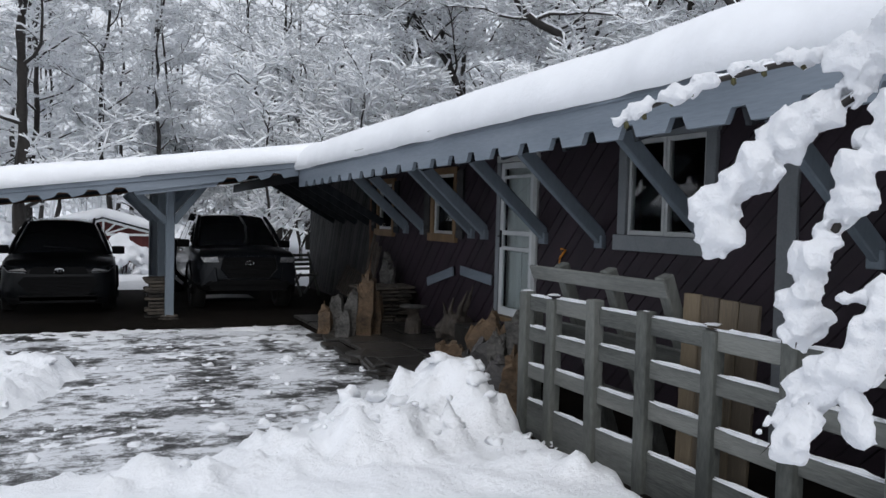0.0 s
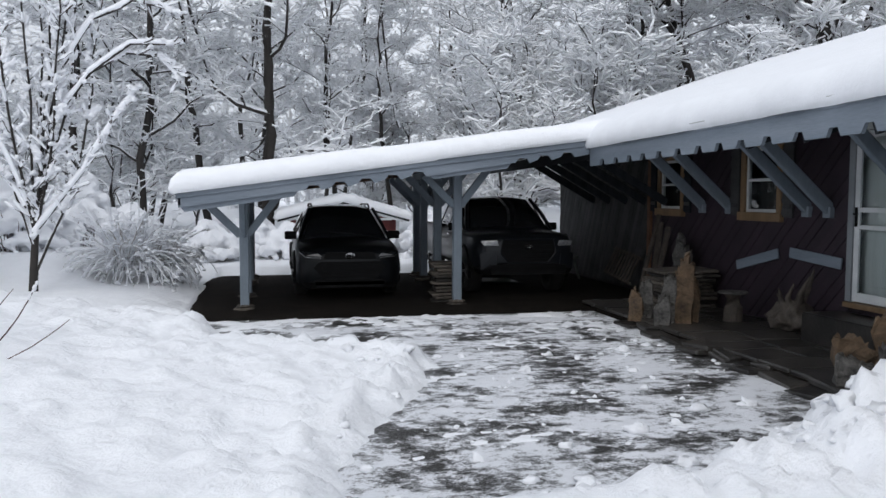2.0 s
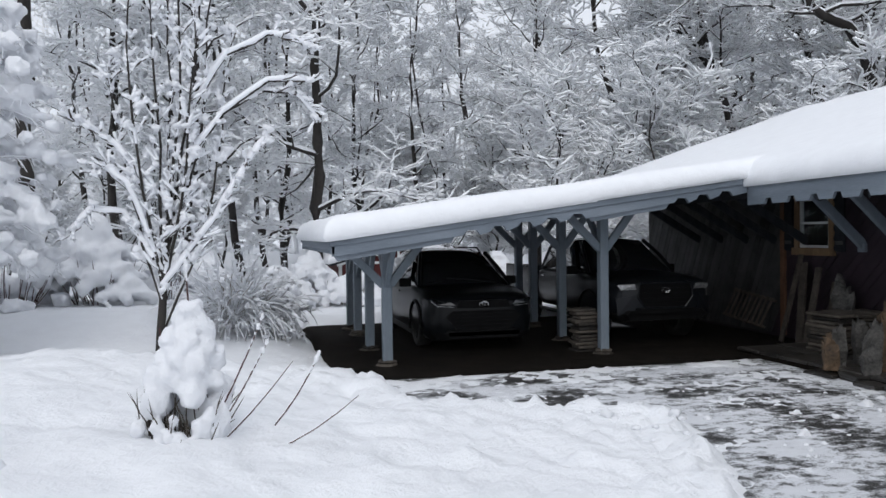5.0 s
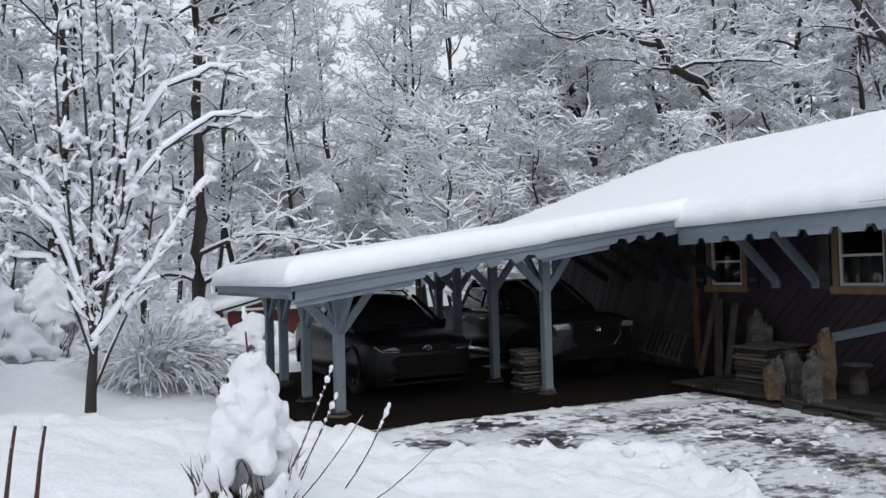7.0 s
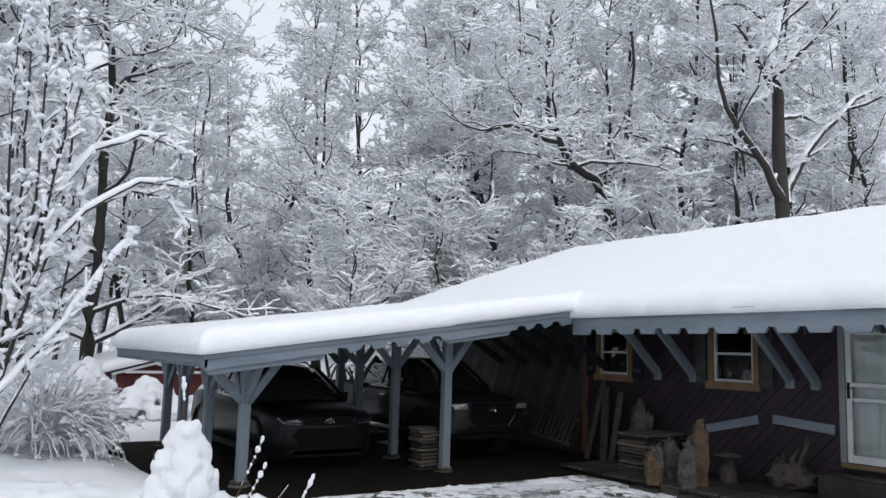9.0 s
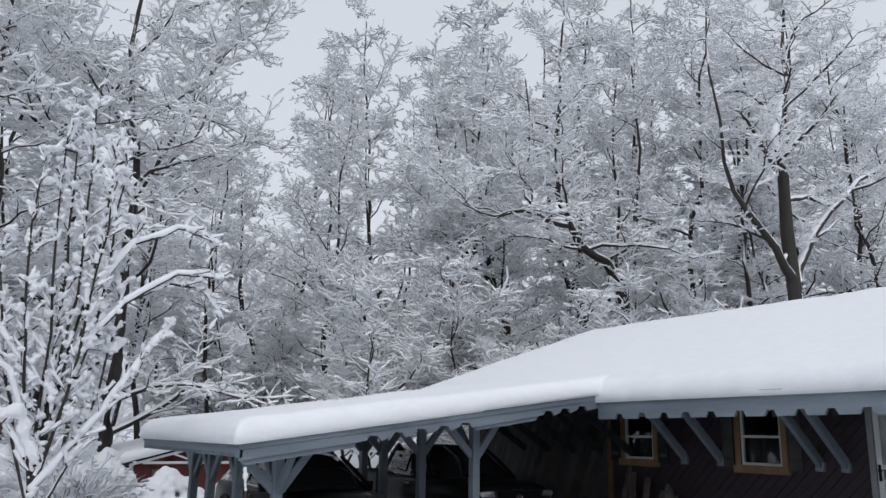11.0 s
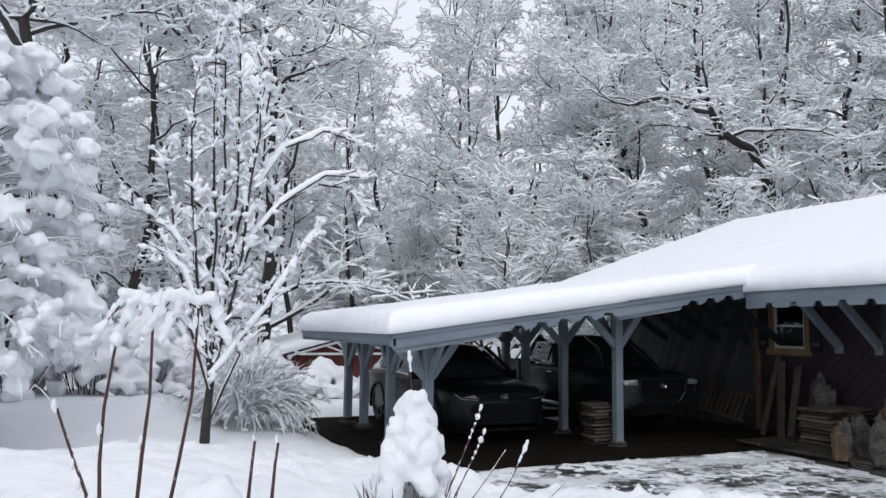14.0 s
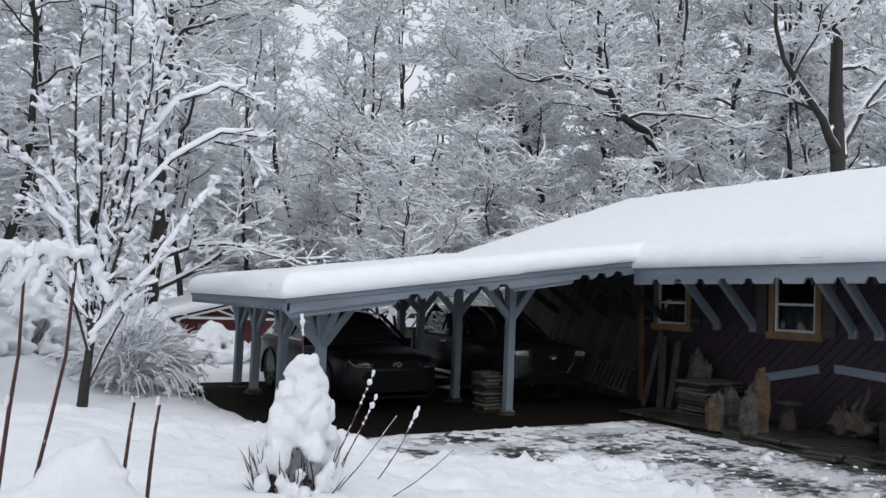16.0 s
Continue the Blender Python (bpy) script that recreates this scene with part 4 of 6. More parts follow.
# the pickup: nose at y = 0, tail at y = 5.35
truck = thing("pickup_truck", "dark grey crew-cab pickup truck parked nose-out in the carport", "pickup truck", (2.80, 15.42, 0.0))
H = 0.945
rings = [hull_ring(0.0, H * 0.80, 0.50, 0.75, 1.02, 0.02), hull_ring(0.1, H * 0.92, 0.46, 0.75, 1.08, 0.03), hull_ring(0.4, H, 0.46, 0.8, 1.12, 0.05), hull_ring(1.25, H, 0.46, 0.8, 1.16, 0.05), hull_ring(2.2, H, 0.46, 0.8, 1.17, 0.0), hull_ring(3.35, H, 0.46, 0.8, 1.17, 0.0), hull_ring(3.42, H, 0.50, 0.8, 1.17, 0.0)]
part("body", loft(rings), TRUCK_GREY, truck, smooth=True)
cab = [cabin_ring(1.15, 0.82, 0.74, 1.08, 1.18), cabin_ring(1.55, 0.84, 0.70, 1.08, 1.50), cabin_ring(1.95, 0.86, 0.66, 1.08, 1.74), cabin_ring(2.5, 0.86, 0.65, 1.08, 1.78), cabin_ring(3.1, 0.86, 0.65, 1.08, 1.76), cabin_ring(3.3, 0.85, 0.68, 1.08, 1.55), cabin_ring(3.40, 0.84, 0.76, 1.08, 1.2)]
part("cabin", loft(cab), CAR_GLASS, truck, "dark tinted glasshouse", True)
part("roof_panel", loft([[(x * s, y, z + 0.02) for x, z in ((0.65, -0.055), (0.55, 0.005), (0, 0.018), (-0.55, 0.005), (-0.65, -0.055), (0, -0.04))] for y, z, s in ((1.92, 1.735, 0.98), (2.5, 1.785, 1.0), (3.12, 1.765, 1.0))]), TRUCK_GREY, truck, smooth=True)
bed = box(-0.94, 0.94, 3.46, 5.30, 0.50, 0.60, 0.01)
part("bed_floor", bed, BLACK_PLASTIC, truck)
for s in (-1, 1):
    part("bed_side", box(s * 0.93 - 0.05, s * 0.93 + 0.02, 3.46, 5.32, 0.52, 1.18, 0.025, seg=2), TRUCK_GREY, truck)
    part("bed_rail", box(s * 0.92 - 0.06, s * 0.92 + 0.03, 3.46, 5.32, 1.175, 1.205, 0.008), BLACK_PLASTIC, truck)
    part("front_pillar", tube([(s * 0.84, 1.16, 1.16), (s * 0.75, 1.55, 1.48), (s * 0.65, 1.93, 1.73)], [0.038] * 3, 6), TRUCK_GREY, truck)
    part("rear_pillar", tube([(s * 0.85, 3.36, 1.16), (s * 0.70, 3.28, 1.55), (s * 0.65, 3.1, 1.75)], [0.06] * 3, 6), TRUCK_GREY, truck)
    quad("headlight", [(s * 0.54, -0.008, 0.915), (s * 0.80, 0.025, 0.915), (s * 0.85, 0.07, 1.0), (s * 0.57, -0.005, 1.01)], truck, LENS, 0.03 * s, "clear wedge-shaped headlamp")
    quad("bumper_corner", [(s * 0.56, -0.03, 0.50), (s * 0.84, 0.06, 0.50), (s * 0.86, 0.08, 0.78), (s * 0.60, -0.03, 0.84)], truck, TRUCK_GREY, 0.03 * s)
    quad("side_window", [(s * 0.872, 1.6, 1.20), (s * 0.872, 2.42, 1.20), (s * 0.73, 2.4, 1.64), (s * 0.745, 1.95, 1.58)], truck, CAR_GLASS, 0.012 * s)
    quad("side_window", [(s * 0.872, 2.5, 1.20), (s * 0.872, 3.22, 1.22), (s * 0.73, 3.1, 1.62), (s * 0.73, 2.48, 1.64)], truck, CAR_GLASS, 0.012 * s)
    part("door_handle", box(s * 0.945 - 0.012, s * 0.945 + 0.015, 2.2, 2.4, 1.02, 1.05, 0.006), CHROME, truck)
    part("door_handle", box(s * 0.945 - 0.012, s * 0.945 + 0.015, 3.05, 3.2, 1.02, 1.05, 0.006), CHROME, truck)
    part("side_step", tube([(s * 0.93, 1.6, 0.42), (s * 0.95, 1.7, 0.38), (s * 0.95, 3.2, 0.38), (s * 0.93, 3.3, 0.42)], [0.035] * 4, 8), BLACK_PLASTIC, truck)
    mirror(truck, s * 0.88, 1.6, 1.20, s)
    for y in (0.95, 4.2):
        wheel(truck, s * 0.80, y, 0.385, 0.25, 0.385, s)
        arch(truck, s * 0.935, y, 0.46, 0.42, s)
part("tailgate", box(-0.9, 0.9, 5.27, 5.33, 0.55, 1.18, 0.02), TRUCK_GREY, truck)
part("grille", prism([(-0.36, 0.62), (0.36, 0.62), (0.50, 0.80), (0.46, 1.02), (-0.46, 1.02), (-0.50, 0.80)], 0.04, "y", -0.022), BLACK_PLASTIC, truck, "black trapezoid grille")
pts = [(-0.36, -0.03, 0.62), (0.36, -0.03, 0.62), (0.51, -0.03, 0.80), (0.47, -0.03, 1.03), (-0.47, -0.03, 1.03), (-0.51, -0.03, 0.80), (-0.36, -0.03, 0.62)]
part("grille_surround", tube(pts, [0.016] * 7, 6), TRUCK_GREY, truck)
for k in range(4):
    part("grille_slat", box(-0.42, 0.42, -0.03, -0.015, 0.70 + 0.08 * k, 0.715 + 0.08 * k, 0.003), BLACK_PLASTIC, truck)
part("front_bumper", loft([hull_ring(-0.06, H * 0.78, 0.42, 0.52, 0.60, 0), hull_ring(0.08, H * 0.93, 0.40, 0.52, 0.64, 0), hull_ring(0.35, H, 0.42, 0.5, 0.6, 0)]), BLACK_PLASTIC, truck)
part("aerial", tube([(0.7, 1.1, 1.15), (0.72, 1.2, 1.5)], [0.006, 0.003], 5), BLACK_PLASTIC, truck)
badge(truck, -0.022, 0.91)

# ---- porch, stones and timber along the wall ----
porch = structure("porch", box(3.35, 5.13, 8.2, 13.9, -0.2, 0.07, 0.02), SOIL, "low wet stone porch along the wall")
rng = random.Random(5)
yy = 8.25
while yy < 13.8:
    xx = 3.33
    h = rng.uniform(0.42, 0.66)
    while xx < 5.05:
        w = min(rng.uniform(0.4, 0.75), 5.12 - xx)
        b = box(xx + 0.012, xx + w - 0.012, yy + 0.012, yy + h - 0.012, 0.05, 0.095 + rng.uniform(0, 0.012), 0.012)
        for v in b.verts:
            v.co += Vector((0.03, 0.03, 0)) * noise.noise(v.co * 3)
        part("flagstone", b, FLAG, porch)
        xx += w
    yy += h
kerb = thing("stone_kerb", "rough row of flat dark stones edging the porch", "kerb")
yy = 7.9
while yy < 12.2:
    h = rng.uniform(0.25, 0.6)
    for k in range(2):
        if k and rng.random() < 0.45:
            continue
        b = box(3.14 + 0.08 * k + rng.uniform(-0.12, 0.06), 3.44, yy + 0.015, yy + h - 0.015, -0.02 + 0.05 * k, 0.035 + 0.05 * k + rng.uniform(0, 0.02), 0.015)
        for v in b.verts:
            v.co += 0.06 * noise.noise_vector(v.co * 3.5)
        part("stone", b, FLAG, kerb)
    yy += h
stoop = thing("door_step", "dark stone step below the storm door", "step", (WX - 0.3, 9.72, 0.07))
part("tread", box(-0.3, 0.27, -0.6, 0.6, 0.0, 0.36, 0.02), FLAG, stoop)


def slab_stone(at, w, h, d, material, lean, rz, seed, label, rx=0.0):
    """An upright split stone with a ragged crown."""
    rr = random.Random(seed)
    n = 13
    peak, fall = rr.uniform(0.2, 0.8), rr.uniform(0.35, 0.7)
    top = [(-w / 2 + w * i / (n - 1), h * (1 - fall * abs(i / (n - 1) - peak) ** 1.2 + rr.uniform(-0.11, 0.06))) for i in range(n)]
    outline = [(-w * 0.42, 0), (w * 0.44, 0), (w * 0.5, h * 0.4)] + top[::-1] + [(-w * 0.5, h * 0.45)]
    b = prism(outline, d, "y", -d / 2)
    bmesh.ops.triangulate(b, faces=b.faces)
    bmesh.ops.subdivide_edges(b, edges=list(b.edges), cuts=1)
    for v in b.verts:
        v.co += 0.16 * w * noise.noise_vector(v.co * 5 + Vector((seed, seed, 0))) + 0.035 * noise.noise_vector(v.co * 14)
    ob = new("standing_stone", finish(b, "standing_stone", material))
    ob.matrix_basis = pose(*at, lean, rx, rz)
    return tagged(ob, label, "stone", group="upright stones")


for i, (x, y, w, h, d, m_, lean, rz, lb) in enumerate((
        (3.82, 7.95, 0.42, 0.84, 0.09, STONE_TAN, -7, -40, "large tan upright sandstone slab by the door"),
        (3.98, 8.16, 0.24, 0.82, 0.07, STONE_GREY, -9, -40, "pale grey upright slab by the door"),
        (3.62, 8.26, 0.34, 0.50, 0.20, STONE_TAN, 3, -38, "squat brown block of stone"),
        (3.52, 8.08, 0.36, 0.34, 0.16, STONE_GREY, -4, -38, "low grey slab in front of brown block"),
        (3.62, 7.70, 0.38, 0.62, 0.16, STONE_DARK, -6, -42, "jagged dark slate stone"),
        (3.66, 7.46, 0.17, 0.74, 0.08, STONE_GREY, -8, -42, "pale pointed stone standing by others"),
        (3.88, 7.62, 0.26, 0.72, 0.10, STONE_GREY, -10, -40, "grey slab leaning behind others"),
        (3.44, 7.44, 0.20, 0.36, 0.12, STONE_GREY, -4, -40, "small grey rounded stone"),
        (3.56, 7.24, 0.26, 0.56, 0.08, STONE_DARK, -8, -42, "narrow slate slab in front"),
        (3.60, 7.06, 0.17, 0.62, 0.10, STONE_TAN, -7, -42, "brown slab leaning at the fence"),
        (3.80, 7.20, 0.34, 0.92, 0.08, STONE_GREY, -8, -42, "tall grey slab near the fence"),
        (3.42, 11.60, 0.20, 0.42, 0.14, STONE_GREY, -4, -35, "pitted pale grey stone at porch edge"),
        (3.56, 11.72, 0.20, 0.72, 0.14, STONE_GREY, -3, -30, "tall grey weathered upright stone"),
        (3.76, 11.66, 0.24, 0.98, 0.16, STONE_TAN, -3, -30, "tall brown weathered upright stone"),
        (3.30, 12.15, 0.18, 0.46, 0.14, STONE_TAN, -6, -30, "small tan upright stone"),
        (3.50, 12.25, 0.20, 0.56, 0.14, STONE_GREY, -5, -30, "grey upright stone at porch edge"),
        (3.98, 11.80, 0.16, 0.66, 0.12, STONE_TAN, -5, -30, "thin brown upright stone"),
        (3.90, 12.25, 0.22, 0.66, 0.14, STONE_GREY, -5, -30, "grey stone among upright stones"))):
    slab_stone((x, y, 0.04 if y < 8.2 else 0.07), w, h, d, m_, lean, rz, 11 + i, lb)

# a flat-topped stump seat by the stones
stool = thing("stump_seat", "round log seat with pale flat top", "stool", (4.55, 11.75, 0.09))
part("log", tube([(0, 0, 0), (0.01, 0, 0.2), (0, 0, 0.38)], [0.13, 0.12, 0.12], 14), DRIFTWOOD, stool)
part("slab_top", lump((0.21, 0.20, 0.03), (0, 0, 0.40), 0.15, 1.5, 3, 4, flat=0.6), STONE_GREY, stool)
# gnarled root by the door
root = thing("driftwood_root", "gnarled dark driftwood root standing by the wall", "driftwood", (4.85, 10.85, 0.09))
rb = lump((0.26, 0.3, 0.2), (0, 0, 0.17), 0.7, 2.2, 3, 8, flat=0.8)
for k in range(7):
    a = k * 0.9
    tube([(0, 0, 0.15), (0.16 * math.cos(a), 0.16 * math.sin(a), 0.25 + 0.05 * k), (0.22 * math.cos(a + 0.4), 0.26 * math.sin(a + 0.4), 0.30 + 0.09 * k)], [0.06, 0.04, 0.012], 6, rb)
merged(part("root_mass", rb, DRIFTWOOD, root), 0.022)

# boards, ladder and bench frame leaned in the corner
for i, (x, y, h, w, lean) in enumerate(((4.78, 14.6, 1.35, 0.16, 9), (4.62, 14.25, 1.30, 0.13, 13), (4.85, 14.0, 1.05, 0.22, 7), (4.70, 14.95, 1.5, 0.10, 11))):
    bd = thing("leaning_board", "weathered grey board leaning on the wall", "board", (x, y, 0.02), group="leaning boards")
    part("plank", box(-0.018, 0.018, -w / 2, w / 2, 0, h, 0.004, m=pose(0, 0, 0, 4 * (i - 1.5), lean)), DRIFTWOOD, bd)
slab_stone((4.75, 13.65, 0.07), 0.34, 1.15, 0.08, STONE_GREY, -8, -70, 71, "tall ragged grey slab leaning on the plum wall")
ladder = thing("wooden_rack", "weathered wooden slatted rack leaning on the wall", "rack", (4.75, 16.2, 0.05))
mm = pose(0, 0, 0, 0, 24)
for z in (0.12, 0.62):
    part("rail", box(-0.02, 0.02, -0.65, 0.65, z - 0.025, z + 0.025, 0.006, m=mm @ pose(0, 0, 0.1, 6)), DRIFTWOOD, ladder)
for k in range(9):
    y = -0.56 + 0.14 * k
    part("slat", box(-0.03, -0.012, y - 0.03, y + 0.03, 0.10, 0.66, 0.004, m=mm @ pose(0, 0, 0.1, 6)), DRIFTWOOD, ladder)
chair = thing("folding_chair", "old grey wooden chair frame at the back of the carport", "chair", (4.55, 18.3, 0.02), 20)
for s in (-0.24, 0.24):
    part("leg", beam((s, -0.25, 0), (s, 0.22, 0.95), 0.035, 0.05, 0.004), OLD_WOOD, chair)
    part("leg", beam((s * 0.9, 0.3, 0), (s * 0.9, -0.2, 0.5), 0.035, 0.05, 0.004), OLD_WOOD, chair)
for k in range(4):
    part("slat", box(-0.24, 0.24, 0.1 + 0.03 * k, 0.12 + 0.03 * k, 0.55 + 0.1 * k, 0.61 + 0.1 * k, 0.004), OLD_WOOD, chair)
part("seat", box(-0.25, 0.25, -0.22, 0.2, 0.43, 0.46, 0.006), OLD_WOOD, chair)
# hanging orange clip by the door
hook = thing("orange_clamp", "orange plastic clamp hung on plum wall", "clamp", (WX - 0.03, 8.62, 1.40))
part("jaw", tube([(0, 0.05, 0.0), (0, -0.06, 0.09), (0, 0.04, 0.10)], [0.014, 0.016, 0.012], 6), ORANGE, hook)
part("handle", tube([(0, 0.05, 0.0), (0, 0.07, -0.08)], [0.013, 0.010], 6), ORANGE, hook)

# ---- fence ----
fence = thing("rail_fence", "weathered grey four-rail wooden fence dusted with snow", "fence")
FX = 3.56
fy = [6.70, 6.28, 5.69, 5.10, 4.48, 3.86, 3.22, 2.58]
for i, y in enumerate(fy):
    pst = part("post", box(FX - 0.055, FX + 0.045, y - 0.055, y + 0.055, -0.1, 1.215, 0.01, m=pose(0, 0, 0, 0, 0.6 * math.sin(i * 2.0))), OLD_WOOD, fence)
    part("post_snow", lump((0.045, 0.05, 0.011), (FX - 0.005, y, 1.217), 0.5, 2, 2, i, flat=0.3), SNOW_CLUMP, pst)
for i, (a, b) in enumerate(zip(fy, fy[1:])):
    for z, h in ((1.125, 0.125), (0.845, 0.12), (0.545, 0.12), (0.12, 0.32)):
        dz = 0.012 * math.sin(i * 3 + z * 9)
        rail = part("rail", box(FX - 0.012, FX + 0.022, b + 0.045, a - 0.045, z + dz - h / 2, z + dz + h / 2, 0.006), OLD_RAIL, fence)
        part("rail_snow", lump((0.026, (a - b) / 2 - 0.06, 0.016), (FX + 0.004, (a + b) / 2, z + dz + h / 2 + 0.004), 0.6, 9, 3, i + z, flat=0.3), SNOW_CLUMP, rail)
# end return of the fence towards the wall
part("post", box(FX + 0.10, FX + 0.19, 6.74, 6.83, 0, 1.17, 0.01), OLD_WOOD, fence)

panel = thing("leaning_fence_panel", "loose weathered fence section leaning on the fence", "fence panel", (4.20, 5.67, 0.0))
mm = pose(0, 0, 0, 0, -21)
for k, y in enumerate((0.64, 0.0, -0.63)):
    part("post", box(-0.05, 0.05, y - 0.05, y + 0.05, 0.0, 1.575, 0.01, m=mm), OLD_WOOD, panel)
for z in (1.50, 1.0, 0.5):
    part("rail", box(-0.075, -0.045, -0.70, 1.05, z - 0.06, z + 0.06, 0.006, m=mm), OLD_RAIL, panel)
for k in range(4):
    pk = thing("upright_plank", "tan weathered plank stood behind the fence", "plank", (3.70, 4.86 - 0.155 * k, 0.0), group="upright planks")
    part("plank_board", box(-0.016, 0.016, -0.078, 0.078, -0.05, 1.365 - 0.006 * k, 0.006, m=pose(0, 0, 0, 0.5 * (k - 1), 2)), PLANK, pk)


# ---- snow-laden trees ----
def strand(V, F, pts, radii, sides, point=True, flat_base=False):
    """Adds a tapering strand; three sides stand with their ridge up."""
    base = len(V)
    n = len(pts)
    for i, p in enumerate(pts):
        d = pts[min(i + 1, n - 1)] - pts[max(i - 1, 0)]
        x = Vector((d.y, -d.x, 0.0))
        x = x.normalized() if x.length > 1e-4 else Vector((1, 0, 0))
        z = x.cross(d).normalized()
        if z.z < 0:
            z, x = -z, -x
        r = radii[i]
        if i == n - 1 and point:
            V.append(tuple(p))
        else:
            for k in range(sides):
                a = 2 * math.pi * k / sides + math.pi / 2
                V.append(tuple(p + x * (r * math.cos(a)) + z * (r * math.sin(a))))
    for i in range(n - 1):
        a, b = base + i * sides, base + (i + 1) * sides
        for k in range(sides):
            k2 = (k + 1) % sides
            if i == n - 2 and point:
                F.append((a + k, a + k2, b))
            else:
                F.append((a + k, a + k2, b + k2, b + k))


def rand_dir(rng, d, spread):
    v = Vector((rng.gauss(0, 1), rng.gauss(0, 1), rng.gauss(0, 1)))
    return (d.normalized() + v.normalized() * spread).normalized()


def path_from(rng, p, d, length, n, droop, wander):
    pts, q, dd = [p.copy()], p.copy(), d.normalized()
    for i in range(n):
        dd = (dd + Vector((rng.gauss(0, wander), rng.gauss(0, wander), rng.gauss(0, wander) - droop))).normalized()
        q = q + dd * (length / n)
        pts.append(q.copy())
    return pts


def spray(rng, parent, n, length, taper, angle, rise, start, segs, droop, wander):
    """Side shoots set alternately along a parent, lying in its own fan, with their lengths falling off to the tip."""
    out = []
    last = len(parent) - 1
    for i in range(n):
        g = start + (1 - start) * (i + rng.random()) / n
        t = min(g, 0.999) * last
        j = int(t)
        q = parent[j].lerp(parent[j + 1], t - j)
        d = (parent[j + 1] - parent[j]).normalized()
        side = Vector((d.y, -d.x, 0.0))
        side = side.normalized() if side.length > 0.1 else Vector((math.cos(i * 2.4), math.sin(i * 2.4), 0))
        a = radians(angle) * rng.uniform(0.7, 1.35)
        v = d * math.cos(a) + side * (math.sin(a) * (1 if i % 2 else -1)) + Vector((rng.gauss(0, 0.18), rng.gauss(0, 0.18), rise + rng.gauss(0, 0.16)))
        out.append(path_from(rng, q, v, length * (1 - taper * g) * rng.uniform(0.65, 1.3), segs, droop, wander))
    return out


def stem_at(stem, f):
    t = min(f, 0.999) * (len(stem) - 1)
    j = int(t)
    return stem[j].lerp(stem[j + 1], t - j), stem[j + 1] - stem[j]


def smooth_stem(rng, pts, sway=0.06):
    """A crooked stem through a few points."""
    ps = [Vector(p) for p in pts]
    out = []
    for i in range(len(ps) - 1):
        a, b, c, d = ps[max(0, i - 1)], ps[i], ps[i + 1], ps[min(len(ps) - 1, i + 2)]
        for f in (0.0, 0.33, 0.67):
            q = 0.5 * ((2 * b) + (c - a) * f + (2 * a - 5 * b + 4 * c - d) * f * f + (3 * b - a - 3 * c + d) * f ** 3)
            out.append(q + Vector((rng.gauss(0, sway), rng.gauss(0, sway), 0)) * (1 if out else 0))
    return out + [ps[-1]]


def grow(seed, stems, limbs, reach, subs=9, twigs=8, fine=3, first=0.12, tw=0.043, bare=True):
    """A bare crown under snow: stems (points, foot and tip radius), limbs, fanned branches, twigs and tips."""
    rng = random.Random(seed)
    WV, WF, TV, TF = [], [], [], []
    for si, (pts, r0, r1) in enumerate(stems):
        tr = smooth_stem(rng, pts)
        n = len(tr) - 1
        strand(WV, WF, tr, [r0 + (r1 - r0) * (k / n) ** 0.8 for k in range(n + 1)], 8)
        nl = limbs if si == 0 else max(4, int(limbs * 0.55))
        lo = first if si == 0 else 0.12
        for li in range(nl):
            f = lo + (1 - lo) * (li + rng.random()) / nl
            p, along_stem = stem_at(tr, f)
            a = li * 2.4 + rng.uniform(-0.5, 0.5)
            L = reach * (1.0 - 0.45 * abs(f - 0.35)) * rng.uniform(0.65, 1.2) * (0.85 if si else 1.0) * (0.55 if f > 0.88 else 1.0)
            limb = path_from(rng, p, Vector((math.cos(a), math.sin(a), 0.25 + 0.8 * f * f)) + along_stem.normalized() * 0.25, L, 7, 0.01, 0.20)
            lr = max(0.02, (r0 + (r1 - r0) * f) * rng.uniform(0.28, 0.46))
            radii = [lr * (1 - 0.8 * k / 7) + 0.006 for k in range(8)]
            strand(WV, WF, limb, radii, 5)
            strand(TV, TF, [q + Vector((0, 0, radii[k] * 0.8)) for k, q in enumerate(limb)], [max(0.026, radii[k] * 0.75) * rng.uniform(0.7, 1.25) for k in range(8)], 4)
            ns = max(4, int(subs * (0.6 + 0.4 * L / reach)))
            for b in spray(rng, limb, ns, L * 0.46, 0.45, 48, 0.12, 0.14, 5, -0.015, 0.15):
                if bare:
                    strand(WV, WF, [b[0], b[2], b[4]], [lr * 0.3 + 0.008, 0.014, 0.008], 3)
                strand(TV, TF, [v + Vector((0, 0, tw * 0.55)) for v in b], [tw * rng.uniform(0.6, 1.1) for k in range(5)] + [tw * 0.4], 3)
                for t in spray(rng, b, twigs, 0.62, 0.35, 50, 0.10, 0.10, 3, 0.02, 0.20):
                    w = tw * rng.uniform(0.55, 1.05)
                    strand(TV, TF, t, [w * 0.7, w, w * rng.uniform(0.7, 1.2), w * 0.5], 3)
                    for e in spray(rng, t, fine, 0.27, 0.2, 52, 0.08, 0.2, 1, 0.0, 0.2):
                        strand(TV, TF, e, [w * 0.7, w * rng.uniform(0.75, 1.25)], 3, False)
    return raw_mesh("trunk", WV, WF, BARK, True), raw_mesh("crown", TV, TF, TWIG, True)


def upright(height, lean, seed, r0):
    """One wavering upright stem."""
    rr = random.Random(seed)
    pts, x, y = [(0, 0, -0.3)], 0.0, 0.0
    for i in range(1, 8):
        x += lean + rr.gauss(0, 0.28)
        y += rr.gauss(0, 0.28)
        pts.append((x, y, height * i / 7))
    return (pts, r0, 0.02)


